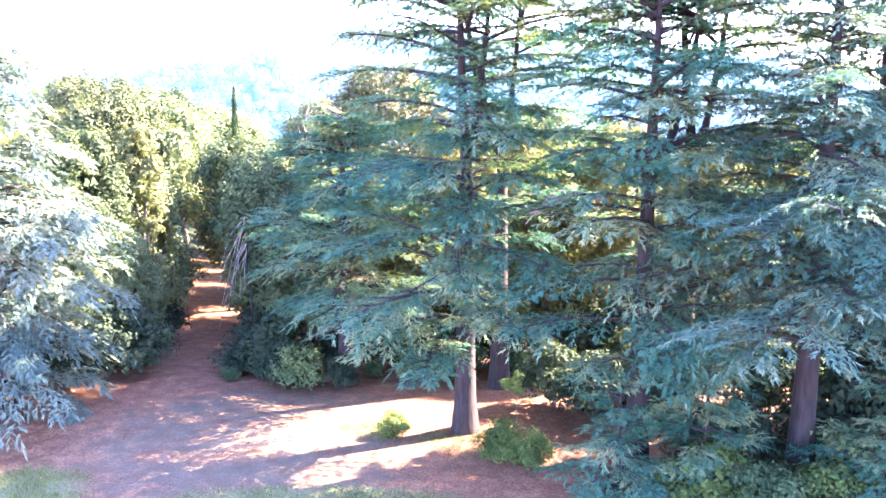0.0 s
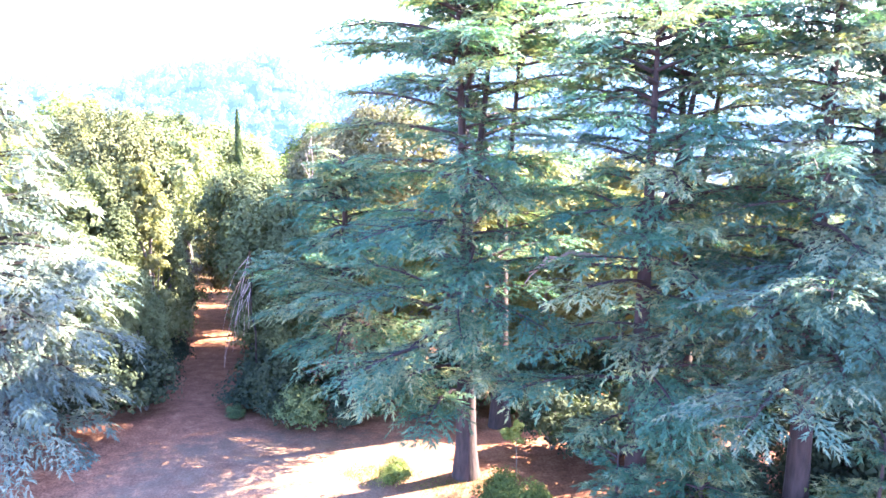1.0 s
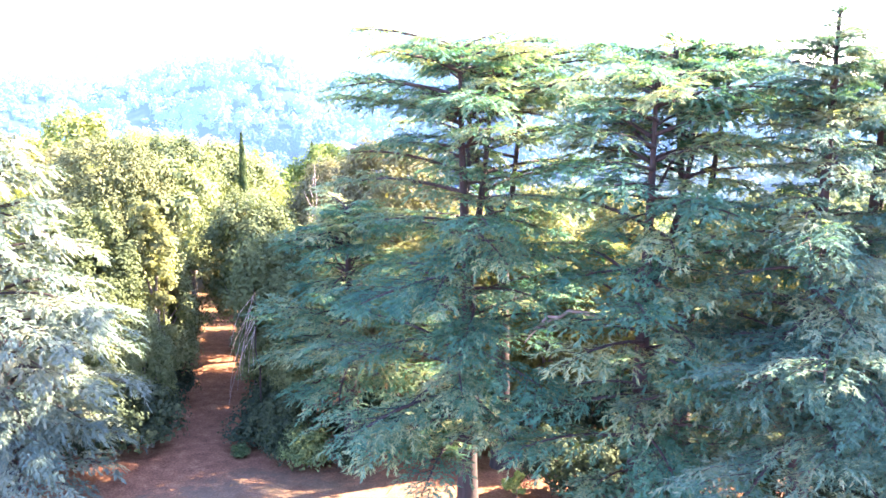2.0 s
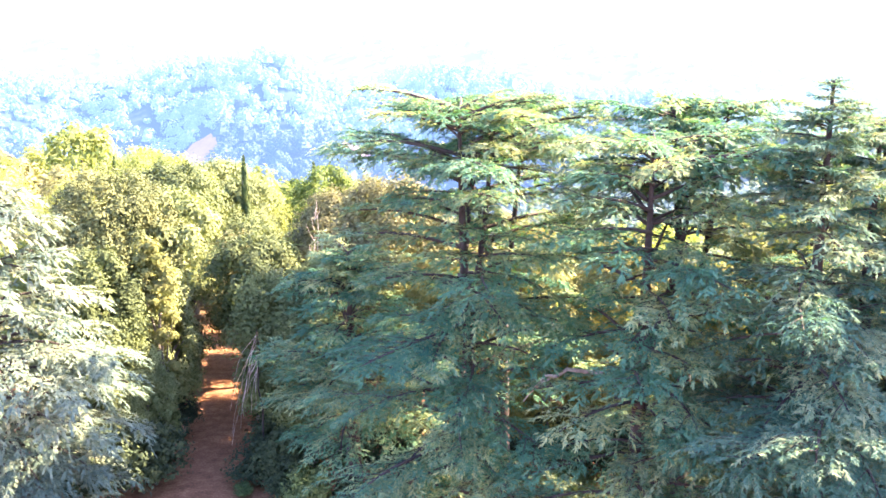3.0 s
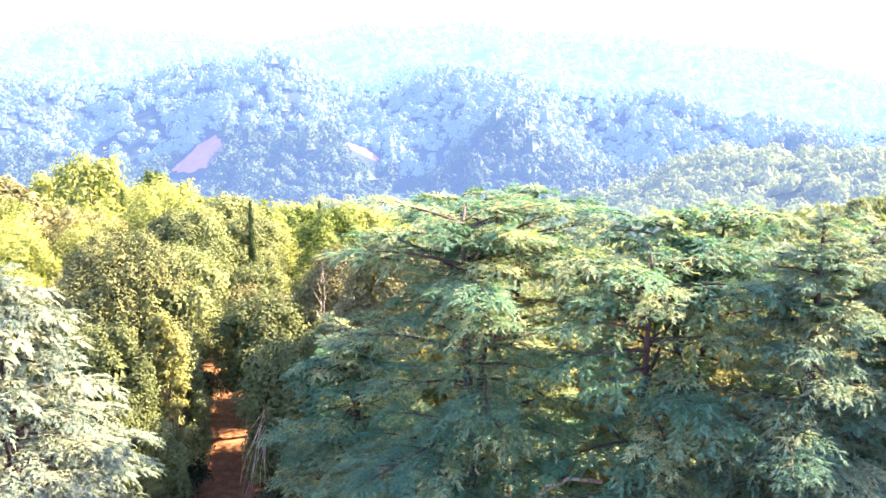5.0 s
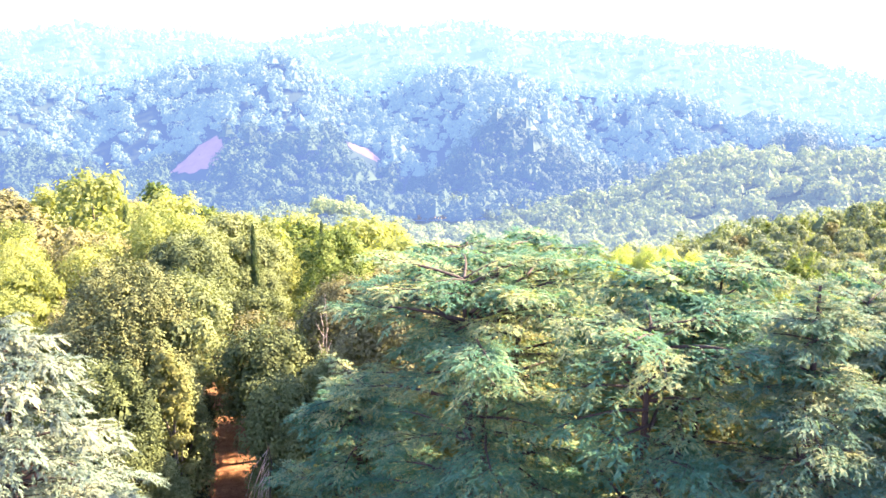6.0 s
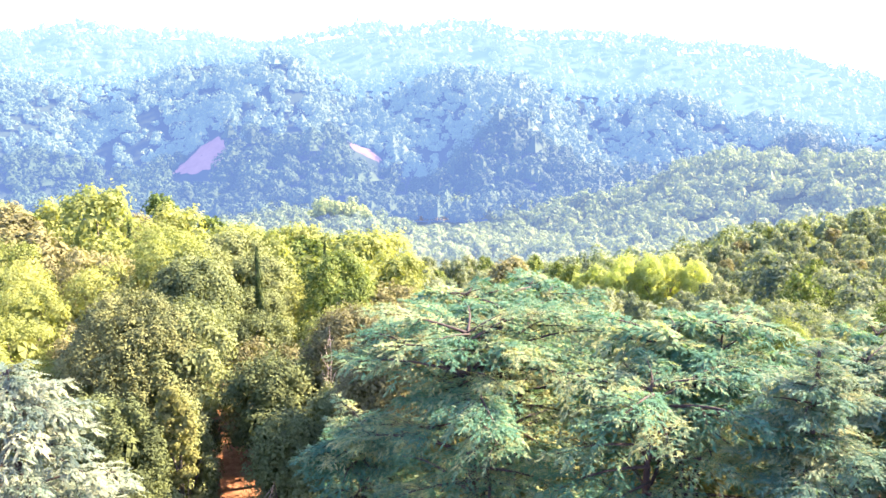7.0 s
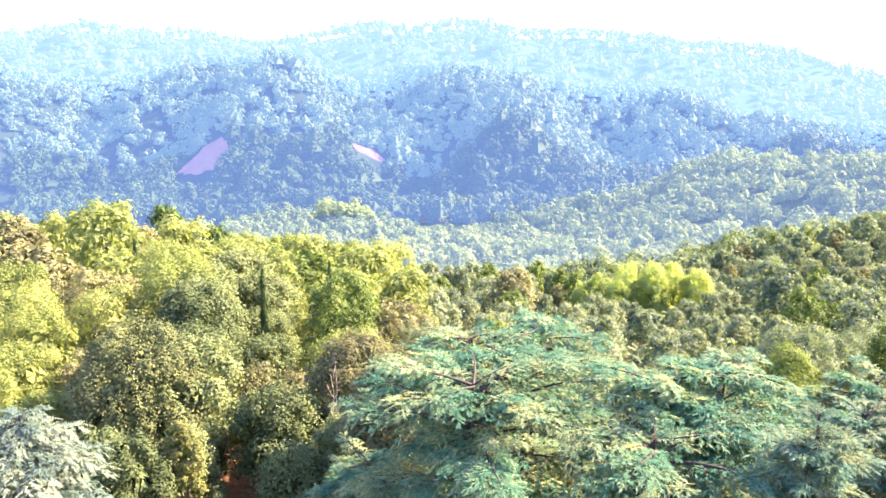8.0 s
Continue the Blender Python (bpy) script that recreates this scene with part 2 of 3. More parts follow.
def leaves(base, way, facing, length, width, corners=4):
    """Pointed leaves or sprays: base places, the ways they point, the ways they face, lengths and widths. Far ones take three corners."""
    way = unit(way)
    side = unit(np.cross(way, facing))
    over = np.cross(side, way)
    length, width = np.asarray(length)[:, None], np.asarray(width)[:, None]
    if corners == 3:
        verts = np.stack([base - way * length * 0.5 + side * width * 0.6, base + way * length * 0.6, base - way * length * 0.5 - side * width * 0.6], 1)
        return verts.reshape(-1, 3), np.arange(len(base) * 3).reshape(-1, 3)
    mid = base + way * length * 0.45 + over * length * 0.06
    verts = np.stack([base, mid + side * width / 2, base + way * length - over * length * 0.05, mid - side * width / 2], 1)
    return verts.reshape(-1, 3), np.arange(len(base) * 4).reshape(-1, 4)


def smooth(a, b, v):
    t = np.clip((v - a) / (b - a), 0, 1)
    return t * t * (3 - 2 * t)


# ---- the lie of the land ----
def land(x, y):
    """The ground's height: the clearing's shelf, then down to the valley, a wooded ridge on one side."""
    x, y = np.asarray(x, float), np.asarray(y, float)
    z = -3.2 * smooth(33, 66, y) - 8 * smooth(66, 135, y) - 18 * smooth(115, 215, y) - 45 * smooth(200, 420, y) - 28 * smooth(400, 760, y)
    z = z + 55 * smooth(15, 210, x) * np.exp(-((y - 540) / 200) ** 2)
    z = z + 9 * smooth(10, 70, -x) * np.exp(-((y - 150) / 90) ** 2)
    z = z + 9 * smooth(60, 130, x) * np.exp(-((y - 290) / 70) ** 2)
    rough = smooth(150, 400, y)
    return z + rough * (4 * np.sin(x / 37 + y / 61) + 3 * np.sin(x / 23 - y / 43 + 1)) + 0.05 * np.sin(x * 0.7) * np.sin(y * 0.6)


def hills(x, y):
    """The far side of the valley: a wooded hill with spurs, and a higher one behind it."""
    first = 143 * smooth(740, 1230, y) * (1 - 0.85 * smooth(-150, 800, x) + 0.06 * np.sin(x / 75)) * (1 - 0.6 * smooth(1230, 1600, y))
    spurs = 26 * np.sin(x / 52 + y / 150 + 0.8 * np.sin(x / 130)) + 10 * np.sin(x / 27 - y / 120 + 1 + np.sin(y / 60)) + 4 * np.sin(x / 17 + y / 40)
    second = 238 * (1 - 0.72 * smooth(300, 1300, x)) * smooth(1150, 2050, y)
    second = second + 16 * np.sin(x / 140 + 2) * smooth(1300, 1900, y)
    return -101 + np.maximum(first, second) + spurs * smooth(740, 900, y) * (1 - 0.7 * smooth(1050, 1280, y))


def sheet(xs, ys, height):
    x, y = np.meshgrid(xs, ys, indexing="ij")
    verts = np.stack([x, y, height(x, y)], -1).reshape(-1, 3)
    i, j = np.meshgrid(np.arange(len(xs) - 1), np.arange(len(ys) - 1), indexing="ij")
    n = len(ys)
    faces = np.stack([i * n + j, (i + 1) * n + j, (i + 1) * n + j + 1, i * n + j + 1], -1).reshape(-1, 4)
    return verts, faces


near_x = np.concatenate([-np.geomspace(60, 3500, 40)[::-1], np.arange(-58, 59, 1.5), np.geomspace(60, 3500, 40)])
near_y = np.concatenate([np.linspace(-1500, -40, 12), np.arange(-30, 130, 1.5), np.geomspace(130, 3600, 90)])
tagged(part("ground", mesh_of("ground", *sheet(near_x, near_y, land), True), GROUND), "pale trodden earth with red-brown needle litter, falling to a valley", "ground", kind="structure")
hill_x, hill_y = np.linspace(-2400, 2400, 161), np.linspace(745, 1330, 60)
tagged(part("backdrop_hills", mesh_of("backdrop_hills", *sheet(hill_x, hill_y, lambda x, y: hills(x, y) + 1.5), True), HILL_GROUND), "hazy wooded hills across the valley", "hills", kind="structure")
# Added sheet whose haze glow keeps gaps between ridge crowns from going black.
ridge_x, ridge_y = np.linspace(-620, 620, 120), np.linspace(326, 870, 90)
tagged(part("backdrop_ridge_ground", mesh_of("backdrop_ridge_ground", *sheet(ridge_x, ridge_y, lambda x, y: land(x, y) + 1.5), True), RIDGE_GROUND), "glowing green sheet in the gaps between the ridge's crowns", "ridge", kind="structure")
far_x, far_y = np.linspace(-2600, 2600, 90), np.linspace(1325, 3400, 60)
tagged(part("backdrop_far_hills", mesh_of("backdrop_far_hills", *sheet(far_x, far_y, lambda x, y: hills(x, y) - 8), True), FAR_GROUND), "far wooded hills paled by haze glow", "hills", kind="structure")


# ---- crowns of leaves ----
def lobed_crown(rng, lobes, per_lobe, radius, height, lift, leaf, lobe_size=0.34, pointed=0.0, corners=3, tall=0.85):
    """A broad crown: lobes set round an egg-shaped crown, each a rough shell of leaves with gaps."""
    a, h = rng.uniform(0, 2 * math.pi, lobes), rng.uniform(-0.75, 1.0, lobes)
    reach = np.sqrt(1 - np.minimum(h * h, 1) * 0.92) * rng.uniform(0.66, 0.86, lobes) * (1 - pointed * (h * 0.5 + 0.5))
    centre = np.stack([np.cos(a) * reach * radius, np.sin(a) * reach * radius, lift + (0.5 + 0.43 * h) * height], -1)
    size = rng.uniform(0.7, 1.25, lobes) * lobe_size * radius
    n = lobes * per_lobe
    which = np.repeat(np.arange(lobes), per_lobe)
    out = unit(rng.normal(size=(n, 3)))
    out[:, 2] = np.where(out[:, 2] < -0.35, -out[:, 2], out[:, 2])
    rough = 1 + 0.16 * np.sin(out[:, 0] * 5 + which) * np.sin(out[:, 1] * 6 + which * 2) + rng.normal(0, 0.1, n)
    place = centre[which] + out * (size[which] * rough * rng.uniform(0.62, 1.22, n))[:, None] * np.array([1, 1, tall])
    facing = unit(out + np.array([0, 0, 0.2]) + rng.normal(0, 0.2, (n, 3)))
    way = np.cross(facing, unit(rng.normal(size=(n, 3)))) + np.array([0, 0, -0.1])
    outer = leaves(place, way, facing, rng.uniform(0.7, 1.4, n) * leaf, rng.uniform(0.5, 0.95, n) * leaf, corners)
    m = 220
    deep = unit(rng.normal(size=(m, 3)))
    taper = 0.6 * (1 - pointed * (deep[:, 2] * 0.5 + 0.5)) * rng.uniform(0.75, 1.05, m)
    inside = np.stack([deep[:, 0] * taper * radius, deep[:, 1] * taper * radius, lift + (0.5 + 0.38 * deep[:, 2]) * height], -1)
    inner = leaves(inside, np.cross(deep, unit(rng.normal(size=(m, 3)))), deep + rng.normal(0, 0.3, (m, 3)), rng.uniform(0.16, 0.26, m) * radius, rng.uniform(0.12, 0.2, m) * radius, 3)
    return joined([outer, inner])


def limb_line(rng, start, end, bend, steps=7):
    s = np.linspace(0, 1, steps)[:, None]
    line = np.asarray(start) * (1 - s) + np.asarray(end) * s
    return line + np.sin(s * math.pi) * np.asarray(bend) + rng.normal(0, 0.03, (steps, 3)) * np.linalg.norm(np.subtract(end, start)) * s * 0.5


def broad_tree(name, seed, height, radius, mat, lobes, per_lobe, leaf, label, trunk_share=0.25, lobe_size=0.34, pointed=0.0, bark_mat=None, limbs=5, corners=3, tall=0.85):
    """A broad-leaved tree: tapering trunk, limbs, and a lobed crown."""
    rng = np.random.default_rng(seed)
    thing = new(name)
    lift = height * trunk_share
    r = 0.014 * height + 0.06
    line = limb_line(rng, (0, 0, -0.4), (rng.normal(0, 0.25), rng.normal(0, 0.25), height * 0.72), (rng.normal(0, 0.2), rng.normal(0, 0.2), 0), 9)
    part("trunk", mesh_of("trunk", *tube(line, r * np.linspace(1.25, 0.25, 9), 9), True), bark_mat or GREY_BARK, thing)
    for i in range(limbs):
        a = i * 2.4 + rng.uniform(0, 1)
        z = height * rng.uniform(0.25, 0.5)
        start = np.array([0, 0, z])
        end = np.array([math.cos(a) * radius * 0.6, math.sin(a) * radius * 0.6, z + height * rng.uniform(0.2, 0.35)])
        part("limb", mesh_of("limb", *tube(limb_line(rng, start, end, (0, 0, -0.3)), r * np.linspace(0.5, 0.1, 7), 6), True), bark_mat or GREY_BARK, thing)
    part("crown", mesh_of("crown", *lobed_crown(rng, lobes, per_lobe, radius, height - lift, lift, leaf, lobe_size, pointed, corners, tall)), mat, thing)
    return tagged(thing, label, "tree")


def stand(thing, x, y, turn=0.0, size=1.0, tall=1.0):
    thing.matrix_basis = pose(x, y, float(land(x, y)) - 0.05, 0, 0, turn) @ Matrix.Diagonal((size, size, size * tall, 1))
    return thing


def again(thing, x, y, turn=0.0, size=1.0, tall=1.0, label="", group=""):
    """A copy of a thing on the ground elsewhere."""
    made = copy_thing(thing, pose(0, 0, 0))
    stand(made, x, y, turn, size, tall)
    return tagged(made, label, "", group)


# ---- cedars ----
def bough_meshes(seed, length, droop, fringe, spray, sag, gap=0.37, step=0.15, slim=0.26, ribs=True):
    """A cedar bough along +x: the limb with a few bare twigs, and its flat fan of fronds that sag at their tips, each a comb of short needle sprays."""
    rng = np.random.default_rng(seed)

    def axis(s):
        s = np.asarray(s, float)
        return np.stack([length * s, 0.05 * length * np.sin(s * 3 + seed), length * (0.09 * np.sin(s * 2.2) - droop * s ** 2.2)], -1)

    wood = [tube(axis(np.linspace(0, 0.97, 12)), 0.015 * length * np.linspace(1, 0.12, 12) + 0.014, 5)]
    for i in range(7):
        s, a, k = 0.1 + 0.075 * i, rng.uniform(0.5, 1.2) * (1 if i % 2 else -1), length * rng.uniform(0.1, 0.2)
        start, end = axis(s), axis(s) + np.array([math.cos(a) * k, math.sin(a) * k, -k * rng.uniform(0.0, 0.6)])
        wood.append(tube(np.stack([start, (start + end) / 2 + rng.normal(0, 0.05, 3), end]), np.array([0.02, 0.013, 0.005]) * (0.7 + 0.1 * length), 3))
    base, way, facing, size = [], [], [], []
    up = np.array([0, 0, 1.0])
    count = int(length / gap) + 5
    for i in range(count + 1):
        s = 0.16 + 0.82 * (i + rng.uniform(0, 0.8)) / count
        side = 1 if i % 2 else -1
        width = length * 0.36 * min(1.0, 0.3 + 1.8 * (s - 0.1)) * min(1.0, 2.6 * (1.08 - s))
        width = max(width * rng.uniform(0.5, 1.2), 0.45)
        turn = side * radians(rng.uniform(46, 76) - 34 * s)
        if i == count:
            s, turn, width = 0.95, 0.0, 0.6
        aim, across = np.array([math.cos(turn), math.sin(turn), 0.0]), np.array([-math.sin(turn), math.cos(turn), 0.0])
        start = axis(s) + up * rng.normal(0, 0.012 * length)
        roll, fall, lift = rng.normal(0, 0.14), sag * rng.uniform(0.5, 1.5), rng.uniform(0.0, 0.26)
        n = max(4, int(width / step))
        u = np.linspace(0.1, 1, n)
        line = start + aim * (width * u)[:, None] + up * (width * (lift * u - fall * u ** 2.4))[:, None]
        slope = lift - 2.4 * fall * u ** 1.4
        if ribs and width > 0.9 and i % 2 == 0 and s < 0.9:
            wood.append(tube(np.stack([axis(s), line[n // 2], line[-1]]), np.array([0.022, 0.014, 0.006]) * (0.6 + 0.08 * length), 3))
        for j in range(n):
            comb = (1 if j % 2 else -1) * rng.uniform(0.5, 1.1) if j < n - 1 else 0.0
            frond = (0.2 + 0.26 * math.sin(min(u[j], 0.9) * math.pi) ** 0.7) * rng.uniform(0.6, 1.3) * (0.75 + 0.05 * length)
            go = math.cos(comb) * (aim + up * slope[j]) + math.sin(comb) * across + up * (math.sin(comb) * roll + rng.normal(-0.08, 0.11))
            sideways = np.cross(up, unit(go[None])[0])
            over = up + across * roll - aim * slope[j] + rng.normal(0, 0.16, 3)
            v = np.array([0.05, 0.3, 0.55, 0.78, 0.97, 0.18, 0.42, 0.66, 0.88])
            fan = np.array([0.85, 0.8, 0.7, 0.55, 0.05, -0.85, -0.75, -0.65, -0.5]) + rng.normal(0, 0.2, 9)
            base.append(line[j] + go * (frond * v)[:, None] + rng.normal(0, 0.018, (9, 3)))
            way.append(np.cos(fan)[:, None] * go + np.sin(fan)[:, None] * sideways + up * rng.normal(-0.05, 0.18, 9)[:, None])
            facing.append(over + rng.normal(0, 0.22, (9, 3)))
            size.append(spray * rng.uniform(0.7, 1.3, 9))
            if rng.random() < fringe:
                base.append((line[j] + go * frond * rng.uniform(0.3, 1.0))[None])
                way.append(np.array([[0.3 * aim[0] + rng.normal(0, 0.35), 0.3 * aim[1] + rng.normal(0, 0.35), -1.0]]))
                facing.append(rng.normal(0, 1, (1, 3)) + np.array([[0.2, 0.2, 0.3]]))
                size.append(spray * rng.uniform(0.8, 1.4, 1))
    base, way, facing, size = (np.concatenate(v) for v in (base, way, facing, size))
    base = base + unit(way) * (size * 0.45)[:, None]
    needles = leaves(base, way, facing, size, size * slim, 3)
    return mesh_of("bough", *joined(wood), True), mesh_of("needles", *needles)


LENGTHS = (1.3, 2.2, 3.3, 4.6, 6.2, 7.8)
BOUGHS = {(i, k): bough_meshes(10 * i + k, L, 0.03 + 0.04 * k, 0.2, 0.19, 0.26) for i, L in enumerate(LENGTHS) for k in range(3)}
COARSE_BOUGHS = {(i, k): bough_meshes(100 + 10 * i + k, L, 0.03 + 0.04 * k, 0.2, 0.28, 0.26, 0.5, 0.24) for i, L in enumerate(LENGTHS) for k in range(3)}
BLUE_BOUGHS = {(i, k): bough_meshes(200 + 10 * i + k, L, 0.22 + 0.06 * k, 0.6, 0.23, 0.5, 0.42, ribs=False) for i, L in enumerate(LENGTHS) for k in range(3)}


def cedar(name, seed, x, y, height, first, reach, label, tier=1.15, per_tier=5, leaders=((0.0, 0.0),), lean=(0.0, 0.0), needles=None, boughs=None, top_rise=8, low_rise=-2, thick=0.48, skip=(), tuft=1.0, front=()):
    """A cedar: trunk, tiers of boughs with their needles, and one or more leaders. reach(h, angle): bough length at a share h of the height. front: heights of further boughs on the open side."""
    rng = np.random.default_rng(seed)
    boughs, needles = boughs or BOUGHS, needles or CEDAR_NEEDLES
    thing = new(name)
    stand(thing, x, y)
    fork = 0.58 if len(leaders) > 1 else 0.0

    def stem(h, leader):
        s = np.asarray(h, float)
        off = np.clip((s - fork) / (1 - fork), 0, 1) if fork else s * 0
        off = off ** 0.6 if fork else off
        return np.stack([lean[0] * s + leader[0] * off, lean[1] * s + leader[1] * off, s * height], -1)

    flare = np.linspace(0, 1, 16)
    for i, leader in enumerate(leaders):
        h = flare if i == 0 else fork + (1 - fork) * flare
        radii = thick * (1 - 0.93 * h) * (0.75 if i else 1) + 0.02
        if i == 0:
            radii = radii + thick * 0.45 * np.exp(-h * height / 0.7)
        line = stem(h, leader)
        line[0, 2] -= 0.5 if i == 0 else 0
        part("trunk" if i == 0 else "leader", mesh_of("trunk", *tube(line, radii, 12), True), CEDAR_BARK, thing)

    def hang(place, turn, rise, length=0.0, size=-1, scale=1.0):
        if size < 0:
            size = int(np.argmin([abs(L - length) for L in LENGTHS]))
            scale = length / LENGTHS[size]
        wood, plate = boughs[size, int(rng.integers(3))]
        m = Matrix.Translation(place) @ pose(0, 0, 0, rng.normal(0, 6), -rise, math.degrees(turn)) @ Matrix.Scale(scale, 4)
        limb = part("bough", wood, CEDAR_BARK, thing, "", m)
        spray = part("needles", plate, None, limb)
        spray.material_slots[0].link = "OBJECT"
        spray.material_slots[0].material = needles

    z, turn = first, rng.uniform(0, 6)
    while z < height - 0.1:
        h = z / height
        crowd = per_tier + (1 if h > 0.78 else -1 if h > 0.5 else 0)
        for i in range(crowd):
            turn += 2 * math.pi / crowd + rng.normal(0, 0.28)
            here = np.clip(h + rng.normal(0, 0.3) / height, 0.03, 0.995)
            leader = leaders[i % len(leaders)] if h > fork else leaders[0]
            length = reach(h, turn) * rng.uniform(0.6, 1.12)
            if length < 0.5 or any(a < (turn % (2 * math.pi)) < b and lo < z < hi for a, b, lo, hi in skip):
                continue
            hang(stem(here, leader), turn, low_rise + (top_rise - low_rise) * h ** 1.5 + rng.normal(0, 6 if h < 0.8 else 4), length)
        z += tier * rng.uniform(0.8, 1.2) * (0.95 if h < 0.55 else 0.9 if h < 0.82 else 0.55)
    for z in front:
        turn = 4.71 + rng.uniform(-0.45, 0.45)
        hang(stem(z / height, leaders[0]), turn, low_rise + rng.normal(0, 5), reach(z / height, turn) * rng.uniform(0.65, 0.95))
    for leader in leaders:
        for i in range(6):
            hang(stem(1 - 0.12 * i / height, leader), i * 1.05 + rng.uniform(0, 0.6), rng.uniform(-4, 20), 0, int(rng.integers(0, 2)), rng.uniform(0.7, 1.1) * tuft)
    return tagged(thing, label, "tree")


for meshes in (*BOUGHS.values(), *COARSE_BOUGHS.values(), *BLUE_BOUGHS.values()):
    meshes[1].materials.append(CEDAR_NEEDLES)


def spread(low, mid, top, side=0.0, towards=0.0, at=0.35, taper=0.72):
    """Bough lengths up a tree: low, mid (at a share of the height) and top; longer by side towards one way (radians)."""
    def reach(h, turn):
        r = low + (mid - low) * smooth(0, at, h) + (top - mid) * smooth(at, 0.9, h)
        r = r * (1 - taper * smooth(0.88, 1.0, h))
        return r * (1 + side * math.cos(turn - towards))
    return reach


def left_lobe(base, more, towards, lo, hi):
    """Bough lengths as base gives them, with longer boughs towards one way between two shares of the height."""
    def reach(h, turn):
        return base(h, turn) * (1 + more * max(0.0, math.cos(turn - towards)) ** 2 * float(smooth(lo - 0.1, lo, h) * (1 - smooth(hi, hi + 0.12, h))))
    return reach


cedar("cedar_tree", 1, 1.0, 34.2, 21.5, 4.1, left_lobe(spread(4.6, 6.0, 6.0, taper=0.3), 0.3, 3.4, 0.24, 0.5), "tall blue-green cedar with tiered boughs and a forked top", front=np.arange(5.2, 15.5, 1.15), leaders=((-0.4, -0.2), (1.2, 1.6)), tier=1.15, per_tier=6, skip=((0.0, 1.6, 0, 8.6), (5.4, 6.3, 0, 8.6), (1.6, 2.95, 0, 8.6), (2.95, 3.35, 0, 7)))
cedar("cedar_tree", 2, 7.7, 30.0, 20.3, 4.6, spread(4.4, 5.4, 5.2, taper=0.25), "tall blue-green cedar with a flat top and bare lower trunk", front=(5.4, 6.2, 10.0, 11.2, 12.3, 13.4, 14.6, 15.8), leaders=((0.3, 0.8), (3.0, 3.4)), tier=1.35, per_tier=6, skip=((0.2, 2.9, 0, 10), (4.3, 4.9, 5.4, 7.2), (4.4, 4.8, 9.4, 10.8)))
limb_rng = np.random.default_rng(91)
pale_line = np.array([(3.3, 30.2, 10.5), (3.75, 30.3, 10.75), (4.0, 30.3, 11.1), (4.5, 30.5, 11.0), (4.9, 30.6, 11.25), (5.5, 30.8, 11.1), (6.4, 31.0, 10.9)])
pale = [tube(pale_line, np.linspace(0.045, 0.095, 7), 7), tube(limb_line(limb_rng, (4.5, 30.5, 11.0), (3.1, 30.0, 10.1), (0.0, -0.1, 0.25), 7), np.linspace(0.06, 0.02, 7), 6)]
bare_limb = part("dead_limb", mesh_of("dead_limb", *joined(pale), True), DEAD_WOOD, None, "pale broken leafless limb")
bare_limb.parent = bpy.data.objects["cedar_tree.001"]
bare_limb.matrix_basis = bpy.data.objects["cedar_tree.001"].matrix_basis.inverted()
cedar("cedar_tree", 3, 13.4, 28.2, 22.6, 5.4, left_lobe(spread(5.4, 6.2, 2.0), 0.35, 4.1, 0.3, 0.75), "tall conical cedar with long bluish drooping lower boughs", front=np.arange(8.2, 19.5, 1.2), tier=0.95, per_tier=7, low_rise=-5, needles=GREY_NEEDLES, tuft=0.35, skip=((0.2, 2.8, 0, 7), (3.2, 6.2, 0, 7.8)))
cedar("cedar_tree", 4, 20.0, 36.8, 20.6, 8.0, spread(4.4, 5.0, 4.2, taper=0.5), "broad blue-green cedar with layered boughs", tier=1.5, skip=((0.3, 2.6, 0, 21),), boughs=COARSE_BOUGHS)
cedar("cedar_tree", 5, -5.2, 41.6, 14.4, 5.0, spread(5.0, 5.6, 3.0, 0.12, 4.9), "shorter bushy blue-green cedar beside the track", tier=0.8, per_tier=7, low_rise=4, skip=((0.0, 2.2, 0, 8),))
cedar("cedar_tree", 6, 11.0, 35.2, 21.5, 7.0, spread(4.5, 5.0, 4.6, taper=0.3), "blue-green cedar behind the front row", tier=1.35, leaders=((-1.2, -0.4), (1.4, 0.4)), skip=((0.2, 2.9, 0, 18),), boughs=COARSE_BOUGHS)
cedar("cedar_tree", 7, 3.0, 40.9, 22.2, 13.5, spread(4.5, 5.8, 6.0, taper=0.4), "tall flat-topped cedar behind the forked one", tier=1.55, per_tier=5, leaders=((-2.4, -1.0), (1.0, 0.6)), boughs=COARSE_BOUGHS)
# Mostly out of view; made dense to shade the conical cedar.
cedar("cedar_tree", 8, 21.5, 30.0, 21.5, 2.6, spread(4.8, 6.0, 4.2), "dense cedar mostly out of view, kept for its shade", tier=0.9, per_tier=7, boughs=COARSE_BOUGHS)
cedar("cedar_tree", 13, 17.2, 32.0, 21.0, 6.0, spread(4.8, 5.6, 2.6), "tall blue-green cedar close behind the conical one", needles=GREY_NEEDLES, tier=1.5, boughs=COARSE_BOUGHS)
# Two unseen cedars, added only to block the sun from the right.
cedar("cedar_tree", 14, 26.0, 29.0, 22.5, 3.0, spread(5.2, 6.2, 5.0), "unseen tall cedar added to shade the conical one", tier=1.0, per_tier=6, boughs=COARSE_BOUGHS)
cedar("cedar_tree", 15, 28.5, 36.0, 21.5, 4.0, spread(4.8, 5.6, 3.6), "second unseen tall cedar added for shade", tier=1.0, per_tier=6, boughs=COARSE_BOUGHS)
cedar("young_cedar", 9, 6.4, 27.4, 4.4, 0.5, spread(2.2, 1.9, 0.4), "young drooping cedar in the needle litter", tier=0.6, thick=0.1)
